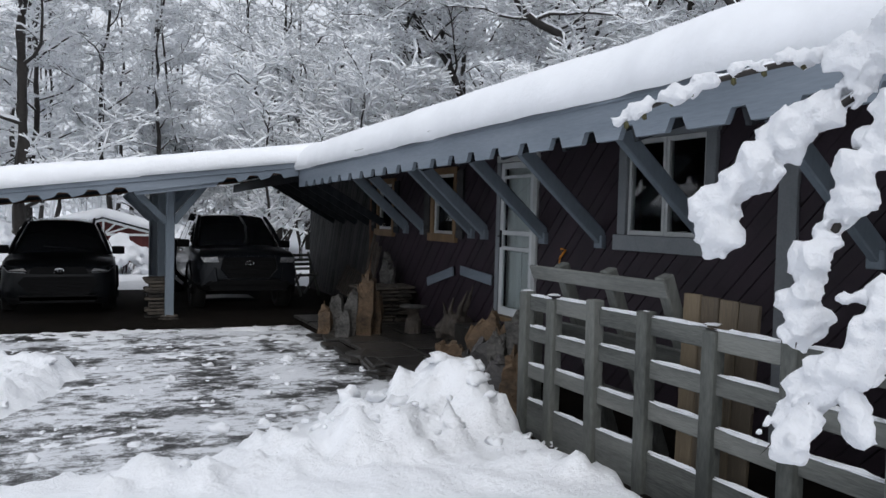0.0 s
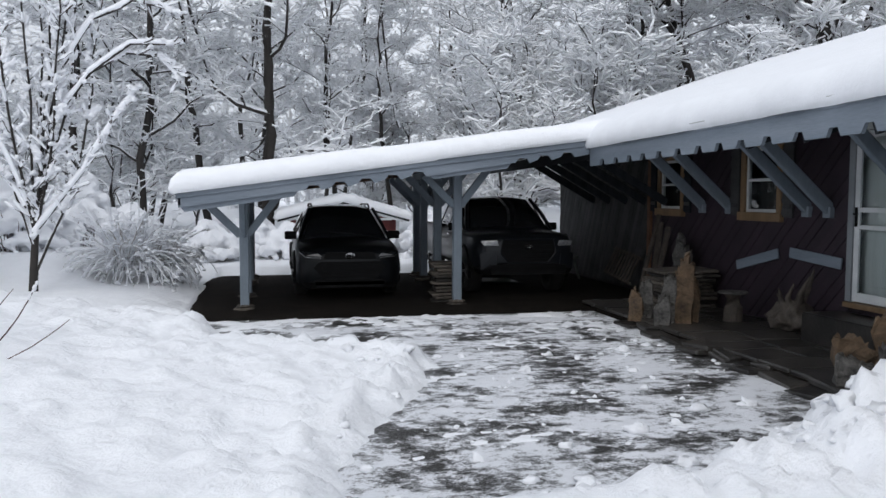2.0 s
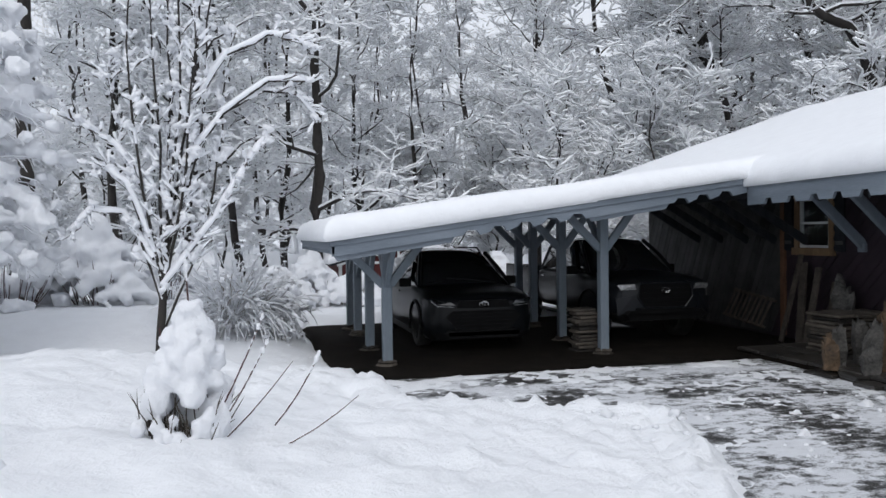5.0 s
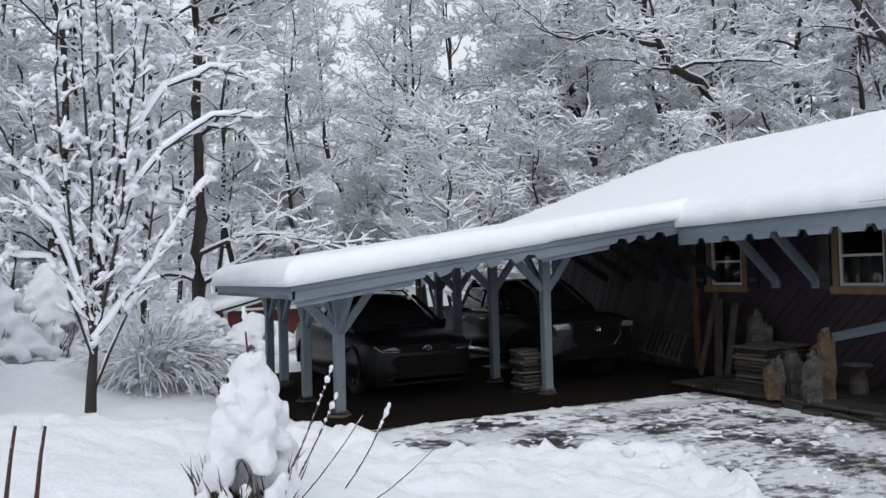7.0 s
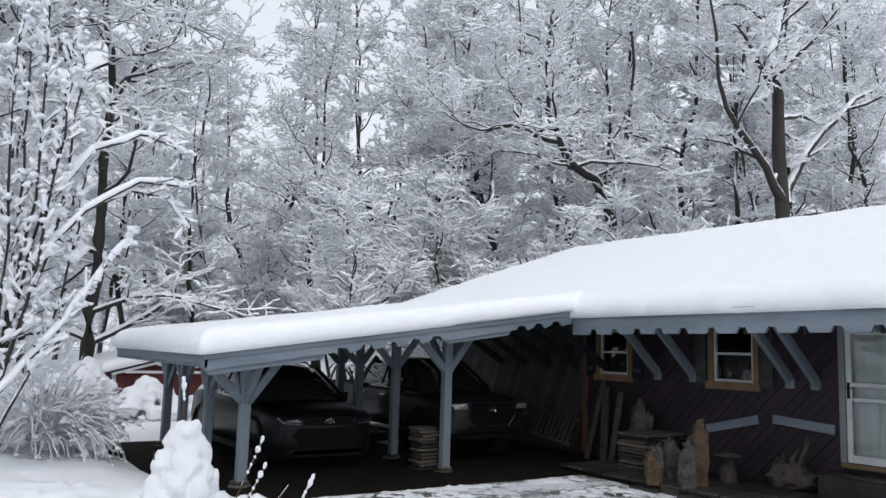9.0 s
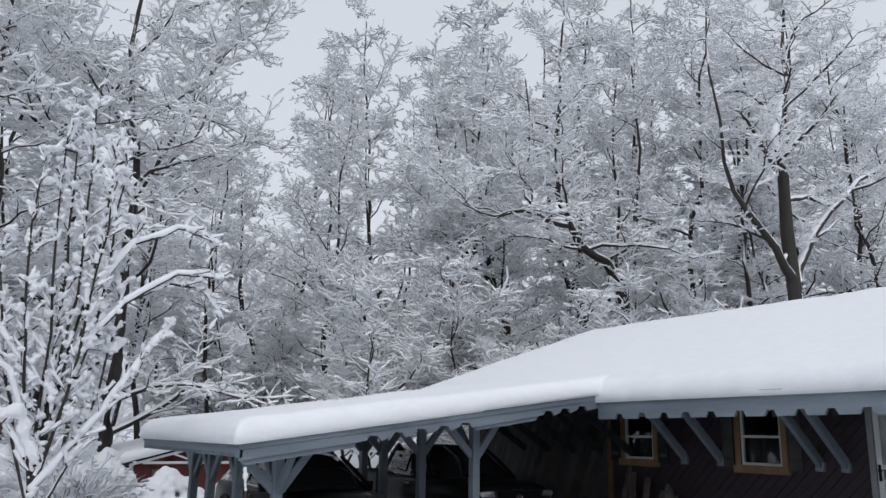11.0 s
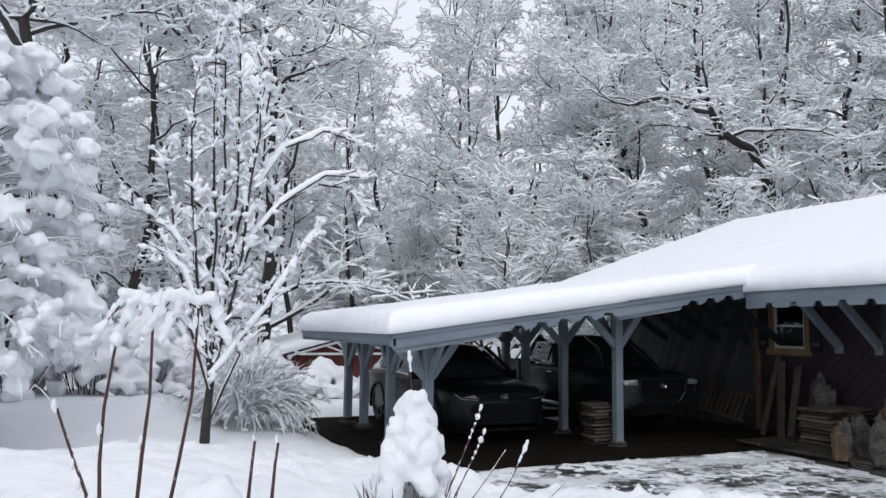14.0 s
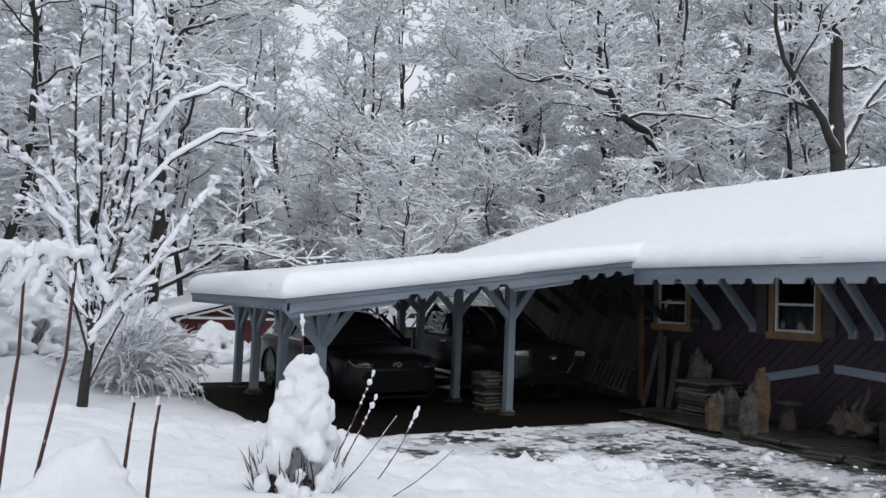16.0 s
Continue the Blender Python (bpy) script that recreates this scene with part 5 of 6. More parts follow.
def tree_thing(name, meshes, at, rz, s, label, group):
    t = thing(name, label, "tree", at, rz, group)
    t.scale = (s, s, s)
    part("trunk", meshes[0], None, t, "dark bark streaked with snow")
    part("crown", meshes[1], None, t, "twigs thickly lined with snow")
    return t


kinds = [
    # the spreading tree behind the young one
    grow(21, [([(0, 0, -0.3), (0, 0, 1.7), (0.1, 0, 4.6), (0, 0, 7.9), (0.1, 0, 9.4), (-0.4, 0, 12.0), (-0.2, 0.3, 16.0), (0.1, 0, 20.0)], 0.25, 0.03), ([(0.1, 0, 8.6), (1.2, 0.3, 10.8), (2.1, 0.5, 12.7), (2.7, 0.6, 16.5)], 0.12, 0.02), ([(0, 0, 8.5), (-1.6, 0.2, 10.0), (-2.9, 0.4, 10.5), (-4.4, 0.5, 12.6)], 0.11, 0.02)], 22, 5.0, 10, 7, 2, 0.10),
    # the oak with the crooked limb
    grow(22, [([(0, 0, -0.3), (0.3, 0, 4.0), (0.2, 0, 7.2), (-0.8, 0, 8.6), (-2.2, 0, 9.1), (-2.9, 0, 10.6), (-3.3, 0, 12.0), (-3.1, 0, 15.0), (-2.5, 0, 19.5)], 0.33, 0.03), ([(-2.6, 0, 9.8), (-3.7, 0, 9.8), (-4.5, 0, 10.2), (-4.7, 0.1, 11.0), (-4.3, 0.3, 13.2), (-4.7, 0.2, 16.0)], 0.13, 0.02), ([(-4.5, 0, 10.2), (-6.4, -0.1, 9.5), (-8.0, -0.2, 9.8)], 0.08, 0.02), ([(0.2, 0, 6.6), (1.5, 0.5, 10.0), (2.0, 0.5, 14.0), (1.6, 0.5, 19.0)], 0.18, 0.02)], 13, 3.9, 9, 7, 2, 0.34),
    # the forked tree before it
    grow(23, [([(0, 0, -0.3), (-0.4, 0, 5.2), (-1.3, 0, 7.7), (-2.6, 0, 9.1), (-3.8, 0.2, 11.5), (-4.2, 0.3, 15.5)], 0.23, 0.02), ([(-1.3, 0, 7.6), (-2.0, 0, 10.5), (-2.1, 0.2, 14.0), (-1.5, 0.1, 19.0)], 0.15, 0.02)], 13, 3.4, 9, 7, 2, 0.22),
    # the great many-stemmed oak beyond the roof
    grow(24, [([(0, 0, -0.3), (0, 0, 7.4), (-0.3, 0, 13.3), (0.9, 0.2, 15.9), (1.2, 0.2, 20.5)], 0.40, 0.03), ([(0.2, 0, 7.6), (1.7, 0, 9.9), (5.2, 0, 12.6), (7.8, 0.2, 13.9), (9.4, 0.3, 16.5)], 0.22, 0.03), ([(-0.1, 0, 7.8), (-1.7, 0, 9.4), (-3.3, 0.2, 11.7), (-4.0, 0.2, 16.5)], 0.20, 0.02)], 14, 4.2, 9, 7, 2, 0.34),
    grow(25, [upright(20.0, 0.05, 3, 0.16)], 22, 3.3, 9, 7, 2, 0.12),
    grow(26, [upright(19.0, -0.12, 8, 0.17), ([(-0.3, 0.1, 6.0), (0.9, 0.4, 9.0), (1.4, 0.6, 13.5), (1.3, 0.5, 17.5)], 0.10, 0.02)], 17, 3.6, 9, 7, 2, 0.14),
    grow(27, [upright(20.5, 0.08, 14, 0.17)], 22, 3.6, 8, 5, 2, 0.08, tw=0.07, bare=False),
    grow(28, [upright(21.0, -0.05, 19, 0.16), ([(0, 0, 6.0), (-1.2, 0.4, 10.0), (-1.6, 0.6, 15.0)], 0.10, 0.02)], 17, 3.6, 8, 5, 2, 0.08, tw=0.07, bare=False),
    # a dark fork rising over the evergreen
    grow(29, [([(0, 0, -0.3), (0.1, 0, 3.5), (0, 0, 6.3), (0.15, 0, 7.3), (0.5, 0, 9.5), (1.2, 0, 14.0)], 0.19, 0.02), ([(0, 0, 6.1), (-0.6, 0, 7.1), (-1.7, 0, 9.0), (-2.2, 0, 13.0)], 0.11, 0.02)], 12, 3.0, 8, 8, 2, 0.4)]
bushes = [grow(31, [([(0, 0, -0.1), (0.3, 0, 1.6), (0.5, 0.2, 3.2), (0.9, 0.2, 4.6)], 0.05, 0.012), ([(0, 0, 0.2), (-0.7, 0.2, 1.8), (-1.2, 0.1, 3.6)], 0.04, 0.012)], 10, 1.9, 7, 6, 2, 0.08, 0.036), grow(32, [([(0, 0, -0.1), (-0.2, 0, 2.0), (-0.3, 0.2, 4.0), (-0.1, 0.2, 6.2)], 0.06, 0.012), ([(0, 0, 0.4), (0.6, 0.4, 2.4), (0.9, 0.3, 4.4)], 0.04, 0.012)], 11, 2.0, 7, 6, 2, 0.08, 0.036)]
LABEL = "tall bare deciduous tree with every twig snow-laden"
known = [(-1.8, 28.0, 0, 1.0, 0), (16.5, 26.0, 1, 1.0, 0), (14.6, 30.0, 2, 1.0, 0), (20.5, 21.0, 3, 1.0, 0), (-8.0, 20.0, 8, 1.0, 0),
         (7.0, 32.0, 4, 0.82, 10), (12.8, 32.6, 4, 0.95, 140), (11.2, 31.0, 5, 0.9, 260), (-5.5, 28.0, 4, 0.9, 200), (-7.4, 28.4, 5, 0.95, 30), (3.4, 34.0, 5, 0.72, 100), (9.4, 36.5, 4, 1.0, 70), (18.6, 31.5, 5, 1.3, 180), (23.5, 28.0, 4, 1.3, 300), (27.5, 30.5, 2, 1.3, 160), (24.0, 24.0, 5, 1.05, 60), (29.5, 22.5, 4, 1.1, 90), (33.0, 25.5, 1, 1.05, 200), (38.0, 29.0, 5, 1.2, 190), (31.0, 35.0, 4, 1.3, 50), (22.0, 35.5, 5, 1.15, 250), (-11.5, 25.0, 0, 0.95, 150), (18.0, 26.8, 4, 1.0, 20), (26.0, 26.6, 5, 1.1, 330), (31.5, 29.5, 5, 1.25, 10), (1.0, 36.0, 4, 0.85, 45), (-3.8, 33.5, 5, 0.95, 130),
         (36.0, 35.0, 7, 1.42, 20), (42.0, 36.0, 6, 1.4, 60), (27.0, 37.5, 7, 1.42, 130), (48.0, 33.0, 7, 1.4, 200), (17.5, 37.0, 6, 1.3, 250), (43.0, 26.0, 6, 1.4, 15), (36.0, 20.5, 7, 1.3, 80), (30.0, 26.5, 6, 1.25, 120)]
rng = random.Random(77)
spots = [(k[0], k[1]) for k in known]
far_fill = []
tries = 0
while len(far_fill) < 30 and tries < 6000:
    tries += 1
    y = rng.uniform(36.0, 62.0)
    x = rng.uniform(-6.0 - 0.25 * y, 6 + 1.15 * y)
    if any((x - a) ** 2 + (y - b) ** 2 < (3.2 + 0.02 * y) ** 2 for a, b in spots):
        continue
    spots.append((x, y))
    far_fill.append((x, y, 6 + rng.randrange(2), rng.uniform(0.9, 1.1) * (1.42 if x > 16 else 0.95), rng.uniform(0, 360)))
made = {}
for x, y, k, s, rz in known + far_fill:
    z = snow_height(x, y) - 0.05
    if k not in made:
        made[k] = tree_thing("snowy_tree", kinds[k], (x, y, z), rz, s, LABEL, "woodland trees")
    else:
        c = copy_thing(made[k], pose(x, y, z, 0, 0, rz))
        c.scale = (s, s, s)
made, wild = {}, []
for x, y, k, s, rz in ((12.4, 23.2, 1, 1.0, 40), (15.8, 23.4, 0, 1.45, 100), (8.6, 25.5, 1, 1.15, 10), (5.6, 26.0, 0, 1.25, 200), (18.6, 23.4, 1, 1.3, 310), (10.2, 27.5, 0, 1.6, 70)):
    wild.append((x, y, k, s, rz))
while len(wild) < 31:
    y = rng.uniform(22.0, 38.0)
    x = rng.uniform(-6.0 - 0.2 * y, 4 + 0.95 * y)
    if (-4.0 < x < 4.5 and y < 30) or (x > 2.0 and y < 23.5):
        continue
    wild.append((x, y, rng.randrange(2), rng.uniform(0.75, 1.35), rng.uniform(0, 360)))
for x, y, k, s, rz in wild:
    if k not in made:
        made[k] = tree_thing("snowy_sapling", bushes[k], (x, y, snow_height(x, y) - 0.05), rz, s, "low spreading sapling bent under snow", "woodland saplings")
    else:
        c = copy_thing(made[k], pose(x, y, snow_height(x, y) - 0.05, 0, 0, rz))
        c.scale = (s, s, s)

# far woods: trunks and snow-lined twigs massed beyond what can be told apart
V, F = [], []
rng = random.Random(5)
for i in range(300):
    y = rng.uniform(60, 95)
    x = rng.uniform(-0.45 * y, 1.5 * y)
    hgt = rng.uniform(13, 22)
    zb = snow_height(x, y)
    strand(V, F, [Vector((x, y, zb)), Vector((x + rng.uniform(-1, 1), y, zb + hgt * 0.5)), Vector((x + rng.uniform(-2, 2), y, zb + hgt))], [0.2, 0.13, 0.02], 3)
    for k in range(150):
        q = Vector((x + rng.gauss(0, 2.2), y + rng.gauss(0, 2), zb + hgt * rng.uniform(0.02, 1.02)))
        a = rng.uniform(0, 6.28)
        L = rng.uniform(0.6, 1.8)
        strand(V, F, [q, q + Vector((math.cos(a) * L, math.sin(a) * L, rng.uniform(-0.2, 0.9) * L))], [rng.uniform(0.05, 0.09), 0.01], 3)
tagged(new("far_woods", raw_mesh("far_woods", V, F, TWIG, True)), "dense distant woods white with snow", "woods", kind="stuff")


# ---- garden plants ----
def clumps(points, size, seed, squash=0.8, rough=0.3, sub=2, jitter=0.5):
    rr = random.Random(seed)
    b = bmesh.new()
    for i, p in enumerate(points):
        s = size * rr.uniform(0.55, 1.3)
        q = Vector(p) + Vector((rr.gauss(0, 1), rr.gauss(0, 1), rr.gauss(0, 0.6))) * size * jitter
        lump((s * rr.uniform(0.8, 1.3), s * rr.uniform(0.8, 1.3), s * squash), q, rough, 2.2, sub, seed + i * 1.37, b)
    return b


# upright young tree with vase-shaped branches
rng = random.Random(41)
young = thing("young_tree", "young vase-shaped fruit tree with clumped snow on its branches", "tree", (-5.19, 15.0, 0.28))
WV, WF, TV, TF = [], [], [], []
trunk = [Vector((0, 0, -0.1)), Vector((0.02, 0, 0.4)), Vector((0.05, 0, 0.8)), Vector((0.08, 0.02, 1.2))]
strand(WV, WF, trunk, [0.075, 0.06, 0.052, 0.045], 8, False)
# end point of each leader, its bow, and how heavily it is loaded
leaders = [((0.34, 0.1, 6.5), 0.0, 0.3), ((0.02, 0.0, 6.1), 0.0, 0.3), ((0.78, 0.1, 5.6), 0.0, 0.35), ((-0.32, -0.2, 5.2), 0.0, 0.3), ((0.55, -0.3, 5.3), 0.0, 0.3), ((-0.55, 0.2, 4.2), 0.0, 0.35), ((0.20, 0.4, 5.9), 0.0, 0.3), ((0.62, 0.2, 6.1), 0.0, 0.3), ((1.05, 0.3, 4.5), 0.0, 0.4), ((1.60, 0.0, 3.1), 0.0, 0.8)]
arches = [[(0.35, 0, 2.6), (0.9, -0.1, 3.35), (1.45, -0.1, 3.66), (1.95, -0.1, 3.62), (2.22, -0.1, 3.2)], [(0.9, -0.1, 3.35), (1.5, -0.2, 3.78), (2.25, -0.2, 3.82)], [(0.45, 0, 3.4), (0.95, 0, 4.15), (1.5, 0, 4.45), (1.95, 0, 4.42), (2.1, 0.1, 4.25)], [(-0.05, 0, 2.2), (-0.5, 0, 2.85), (-0.8, 0, 3.05), (-1.2, 0, 3.25)], [(-0.05, 0, 1.3), (-0.45, 0.1, 1.95), (-0.85, 0.1, 1.98), (-1.15, 0.1, 1.65)], [(-0.02, 0, 1.4), (-0.35, -0.2, 2.35), (-0.62, -0.2, 2.55), (-0.75, -0.2, 2.5)]]
snow_at = []
paths = []
for end, bow, load in leaders:
    a, b = trunk[rng.randint(1, 3)] + Vector((rng.uniform(-0.03, 0.03), rng.uniform(-0.03, 0.03), rng.uniform(-0.15, 0.15))), Vector(end)
    sway, ph = rng.uniform(0.03, 0.10), rng.uniform(0, 6.28)
    pts = []
    for k in range(10):
        f = k / 9
        q = a.lerp(b, f)
        q.x += (0.24 if b.z > 4 else 0.0) * math.sin(math.pi * f) * (b.x - a.x) + rng.gauss(0, 0.02) + sway * math.sin(5 * f + ph) * f
        q.y += rng.gauss(0, 0.02)
        pts.append(q)
    paths.append((pts, load, 0.021))
for ar in arches:
    ps = [Vector(p) for p in ar]
    pts = []
    for p, q in zip(ps, ps[1:]):
        pts += [p.lerp(q, f) + Vector((rng.gauss(0, 0.012), 0, rng.gauss(0, 0.012))) for f in (0, 0.33, 0.67)]
    paths.append((pts + [ps[-1]], 1.0, 0.022))
for pts, load, r0 in paths:
    n = len(pts)
    strand(WV, WF, pts, [r0 * (1 - 0.8 * k / n) + 0.004 for k in range(n)], 6)
    if load >= 0.8:
        strand(TV, TF, [q + Vector((-0.014, -0.006, 0.03)) for q in pts], [0.03 + 0.03 * rng.random() for k in range(n)], 5)
    for k in range(1, n):
        for g in (0.25, 0.75):
            if rng.random() < (0.36 if load < 0.8 else 0.9):
                snow_at.append((pts[k - 1].lerp(pts[k], g) + Vector((rng.gauss(0, 0.02), rng.gauss(0, 0.02), 0.04)), 1.0))
        if k > n * (0.18 if load < 1 else 0.5):
            for _ in range(7 if load < 0.8 else 3):
                q = pts[k].lerp(pts[k - 1], rng.random())
                d = (pts[k] - pts[k - 1]).normalized()
                a = rng.uniform(0, 6.28)
                tg = path_from(rng, q, d * 0.75 + Vector((math.cos(a), math.sin(a), 0.1)) * 0.7, rng.uniform(0.16, 0.46) * (1.15 - 0.6 * k / n), 4, -0.03, 0.14)
                strand(WV, WF, tg, [0.008, 0.007, 0.006, 0.005, 0.003], 4)
                ridge = [p + Vector((0, 0, 0.016)) for p in tg[1:]]
                strand(TV, TF, ridge, [0.012 + 0.022 * rng.random() for _ in ridge], 5, False)
                for p in tg[2:]:
                    if rng.random() < 0.42:
                        snow_at.append((p + Vector((0, 0, 0.03)), 0.8))
part("trunk", raw_mesh("trunk", WV, WF, BARK, True), None, young, "dark slim stems")
part("crown", raw_mesh("crown", TV, TF, TWIG_NEAR, True), None, young, "fine twigs lined with snow")
tagged(merged(part("snow_load", clumps([p for p, _ in snow_at], 0.052, 3, 0.8, 0.7, 1, 0.4), SNOW_CLUMP, young, smooth=True), 0.02), kind="stuff")

# big drooping evergreen buried in snow
ever = thing("snow_laden_evergreen", "bushy evergreen with drooping boughs heaped with snow", "tree", (-8.0, 15.2, 0.35))
rng = random.Random(9)
pts, TV, TF = [], [], []
for k in range(165):
    a, z = rng.uniform(0, 6.28), rng.uniform(0.9, 5.0)
    R = 1.45 * math.sqrt(max(0.05, 1 - ((z - 2.6) / 2.7) ** 2)) * rng.uniform(0.75, 1.1)
    bough = path_from(rng, Vector((0.15 * math.cos(a), 0.15 * math.sin(a), z - 0.1)), Vector((math.cos(a), math.sin(a), 0.55)), R, 6, 0.16, 0.08)
    strand(TV, TF, bough, [0.02, 0.02, 0.016, 0.014, 0.012, 0.01, 0.006], 5)
    for q in bough[2:]:
        pts.append(q + Vector((0, 0, 0.05)))
        for _ in range(2):
            tg = path_from(rng, q, Vector((math.cos(a) + rng.gauss(0, 0.6), math.sin(a) + rng.gauss(0, 0.6), -0.5)), rng.uniform(0.10, 0.30), 3, 0.25, 0.1)
            strand(TV, TF, tg, [0.007, 0.008, 0.008, 0.005], 4, False)
part("crown", raw_mesh("crown", TV, TF, TWIG_NEAR, True), None, ever, "drooping snow-crusted twigs")
merged(part("snow_load", clumps(pts, 0.12, 17, 0.9, 0.9, 2, 0.55), SNOW_CLUMP, ever, smooth=True), 0.034)
WV, WF = [], []
for k in range(5):
    strand(WV, WF, path_from(rng, Vector((0.12 * k - 0.3, 0.05 * k, -0.1)), Vector((0.05 * (k - 2), 0, 1)), 4.4, 6, 0, 0.04), [0.05, 0.05, 0.045, 0.04, 0.03, 0.02, 0.01], 6)
part("stem", raw_mesh("stem", WV, WF, BARK, True), None, ever)


def heap_shrub(name, at, r, h, seed, count, size, label, category="shrub", twigs=40, lean=0.0):
    rr = random.Random(seed)
    sh = thing(name, label, category, at)
    pts = []
    for k in range(count):
        z = h * rr.random() ** 0.8
        R = r * (1 - (z / h) ** 1.3) * rr.uniform(0.55, 1.0)
        a = rr.uniform(0, 6.28)
        pts.append((R * math.cos(a) + lean * z, R * math.sin(a), z + 0.05))
    merged(part("snow_load", clumps(pts, size, seed, 0.9, 0.9, 2, 0.4), SNOW_CLUMP, sh, smooth=True), size * 0.40)
    TV, TF = [], []
    for k in range(twigs):
        a = rr.uniform(0, 6.28)
        s = path_from(rr, Vector((0.3 * r * math.cos(a), 0.3 * r * math.sin(a), -0.05)), Vector((math.cos(a) * 0.5, math.sin(a) * 0.5, 1.1)), rr.uniform(0.4, 0.8) * h, 5, 0.02, 0.10)
        strand(TV, TF, s, [0.010, 0.009, 0.008, 0.007, 0.006, 0.003], 4)
    part("stem", raw_mesh("stem", TV, TF, CANE, True), None, sh, "bare reddish-brown twigs")
    return sh


rng = random.Random(5)
cone = thing("snow_capped_shrub", "narrow conical shrub wrapped in heavy snow", "shrub", (-4.52, 9.35, 0.34))
sb = bmesh.new()
for k in range(170):
    f = rng.random() ** 0.75
    z = 0.22 + 0.86 * f
    a, R = rng.uniform(0, 6.28), 0.37 * (1 - 0.84 * f) * rng.uniform(0.5, 1.05)
    if f < 0.30 and rng.random() < 0.65:
        continue
    r = (0.095 - 0.045 * f) * rng.uniform(0.6, 1.2)
    lump((r, r, r * 1.15), (R * math.cos(a) + 0.05 * f, R * math.sin(a), z), 0.5, 2.2, 2, k * 0.61, sb)
for k in range(60):
    a = rng.uniform(0, 6.28)
    r = rng.uniform(0.025, 0.06)
    lump((r, r, r * 1.3), (0.27 * math.cos(a), 0.27 * math.sin(a), rng.uniform(0.05, 0.35)), 0.5, 2.2, 2, k * 1.3, sb)
merged(part("snow_load", sb, SNOW_CLUMP, cone, smooth=True), 0.02)
WV, WF = [], []
for k in range(150):
    a = rng.uniform(0, 6.28)
    s = path_from(rng, Vector((0.20 * math.cos(a), 0.20 * math.sin(a), -0.05)), Vector((math.cos(a) * 0.10, math.sin(a) * 0.10, 1.0)), rng.uniform(0.3, 0.6), 5, 0.0, 0.12)
    strand(WV, WF, s, [0.007, 0.007, 0.006, 0.006, 0.005, 0.003], 3)
part("stem", raw_mesh("stem", WV, WF, DRIFTWOOD, True), None, cone, "dense brown inner twigs")
WV, WF = [], []
tips = [((0.12, -0.1, 0.10), (0.55, -0.1, 0.98), 1), ((0.12, -0.12, 0.05), (0.58, -0.1, 0.80), 1), ((0.15, -0.1, 0.02), (0.76, -0.1, 0.66), 0), ((0.62, -0.1, 0.20), (0.95, -0.1, 0.70), 1), ((0.58, -0.15, 0.02), (1.22, -0.2, 0.40), 0), ((-0.10, 0.0, 0.6), (-0.16, 0.0, 0.92), 0), ((0.05, 0.0, 0.9), (0.02, 0.05, 1.38), 1)]
for p, q, sn in tips:
    WV, WF = [], []
    p, q = Vector(p), Vector(q)
    ln = [p.lerp(q, f) + Vector((0, 0, -0.04 * math.sin(math.pi * f))) for f in (0, 0.25, 0.5, 0.75, 1)]
    strand(WV, WF, ln, [0.009, 0.008, 0.007, 0.006, 0.004], 5, False)
    shoot = part("shoot", raw_mesh("shoot", WV, WF, CANE, True), None, cone, "long bare shoot")
    if sn:
        tip = [ln[3].lerp(ln[4], f) + Vector((0, 0, 0.010)) for f in (0.1, 0.3, 0.5, 0.7, 0.9, 1.0)]
        merged(part("shoot_snow", clumps(tip, 0.017, 8, 1.3, 0.4, 2, 0.12), SNOW_CLUMP, shoot, smooth=True), 0.009)

heap_shrub("snow_capped_shrub", (-6.10, 8.45, 0.42), 0.5, 0.45, 15, 26, 0.13, "low rounded shrub buried in snow", twigs=26)
for i, (x, y, r, h) in enumerate(((-6.6, 18.8, 1.1, 1.5), (-7.9, 18.2, 1.2, 1.7), (-5.6, 20.2, 1.0, 1.5), (-9.4, 17.5, 1.3, 1.8), (-3.2, 22.6, 1.1, 0.9), (-1.2, 23.4, 1.3, 0.8), (-4.9, 22.0, 1.0, 1.1), (0.9, 23.8, 1.2, 0.9), (2.6, 23.6, 1.1, 1.1), (-2.2, 25.5, 1.0, 1.2))):
    heap_shrub("snowy_bush", (x, y, snow_height(x, y) - 0.05), r, h, 60 + i, 190, 0.13, "garden bush bowed under clumps of snow", twigs=30)


def grass_clump(at, n, h, seed):
    rr = random.Random(seed)
    g = thing("ornamental_grass", "dry ornamental grass bent over and crusted with snow", "grass", at)
    TV, TF, pts = [], [], []
    for k in range(n):
        a = rr.uniform(0, 6.28)
        out = rr.uniform(0.15, 0.75)
        s = path_from(rr, Vector((0.16 * math.cos(a), 0.16 * math.sin(a), 0)), Vector((math.cos(a) * out, math.sin(a) * out, 1.0)), h * rr.uniform(0.6, 1.25), 8, rr.uniform(0.08, 0.42), 0.11)
        strand(TV, TF, s, [0.005, 0.006, 0.007, 0.010, 0.014, 0.016, 0.014, 0.010, 0.005], 3)
        for q in s[4:]:
            if rr.random() < 0.4:
                pts.append(q)
    part("tuft", raw_mesh("tuft", TV, TF, STRAW, True), None, g, "straw-coloured blades under snow")
    merged(part("snow_load", clumps(pts, 0.05, seed, 0.6, 0.5, 1, 0.4), SNOW_CLUMP, g, smooth=True), 0.022)


grass_clump((-4.25, 17.6, 0.40), 260, 1.3, 3)
grass_clump((-3.85, 18.0, 0.36), 160, 1.1, 4)

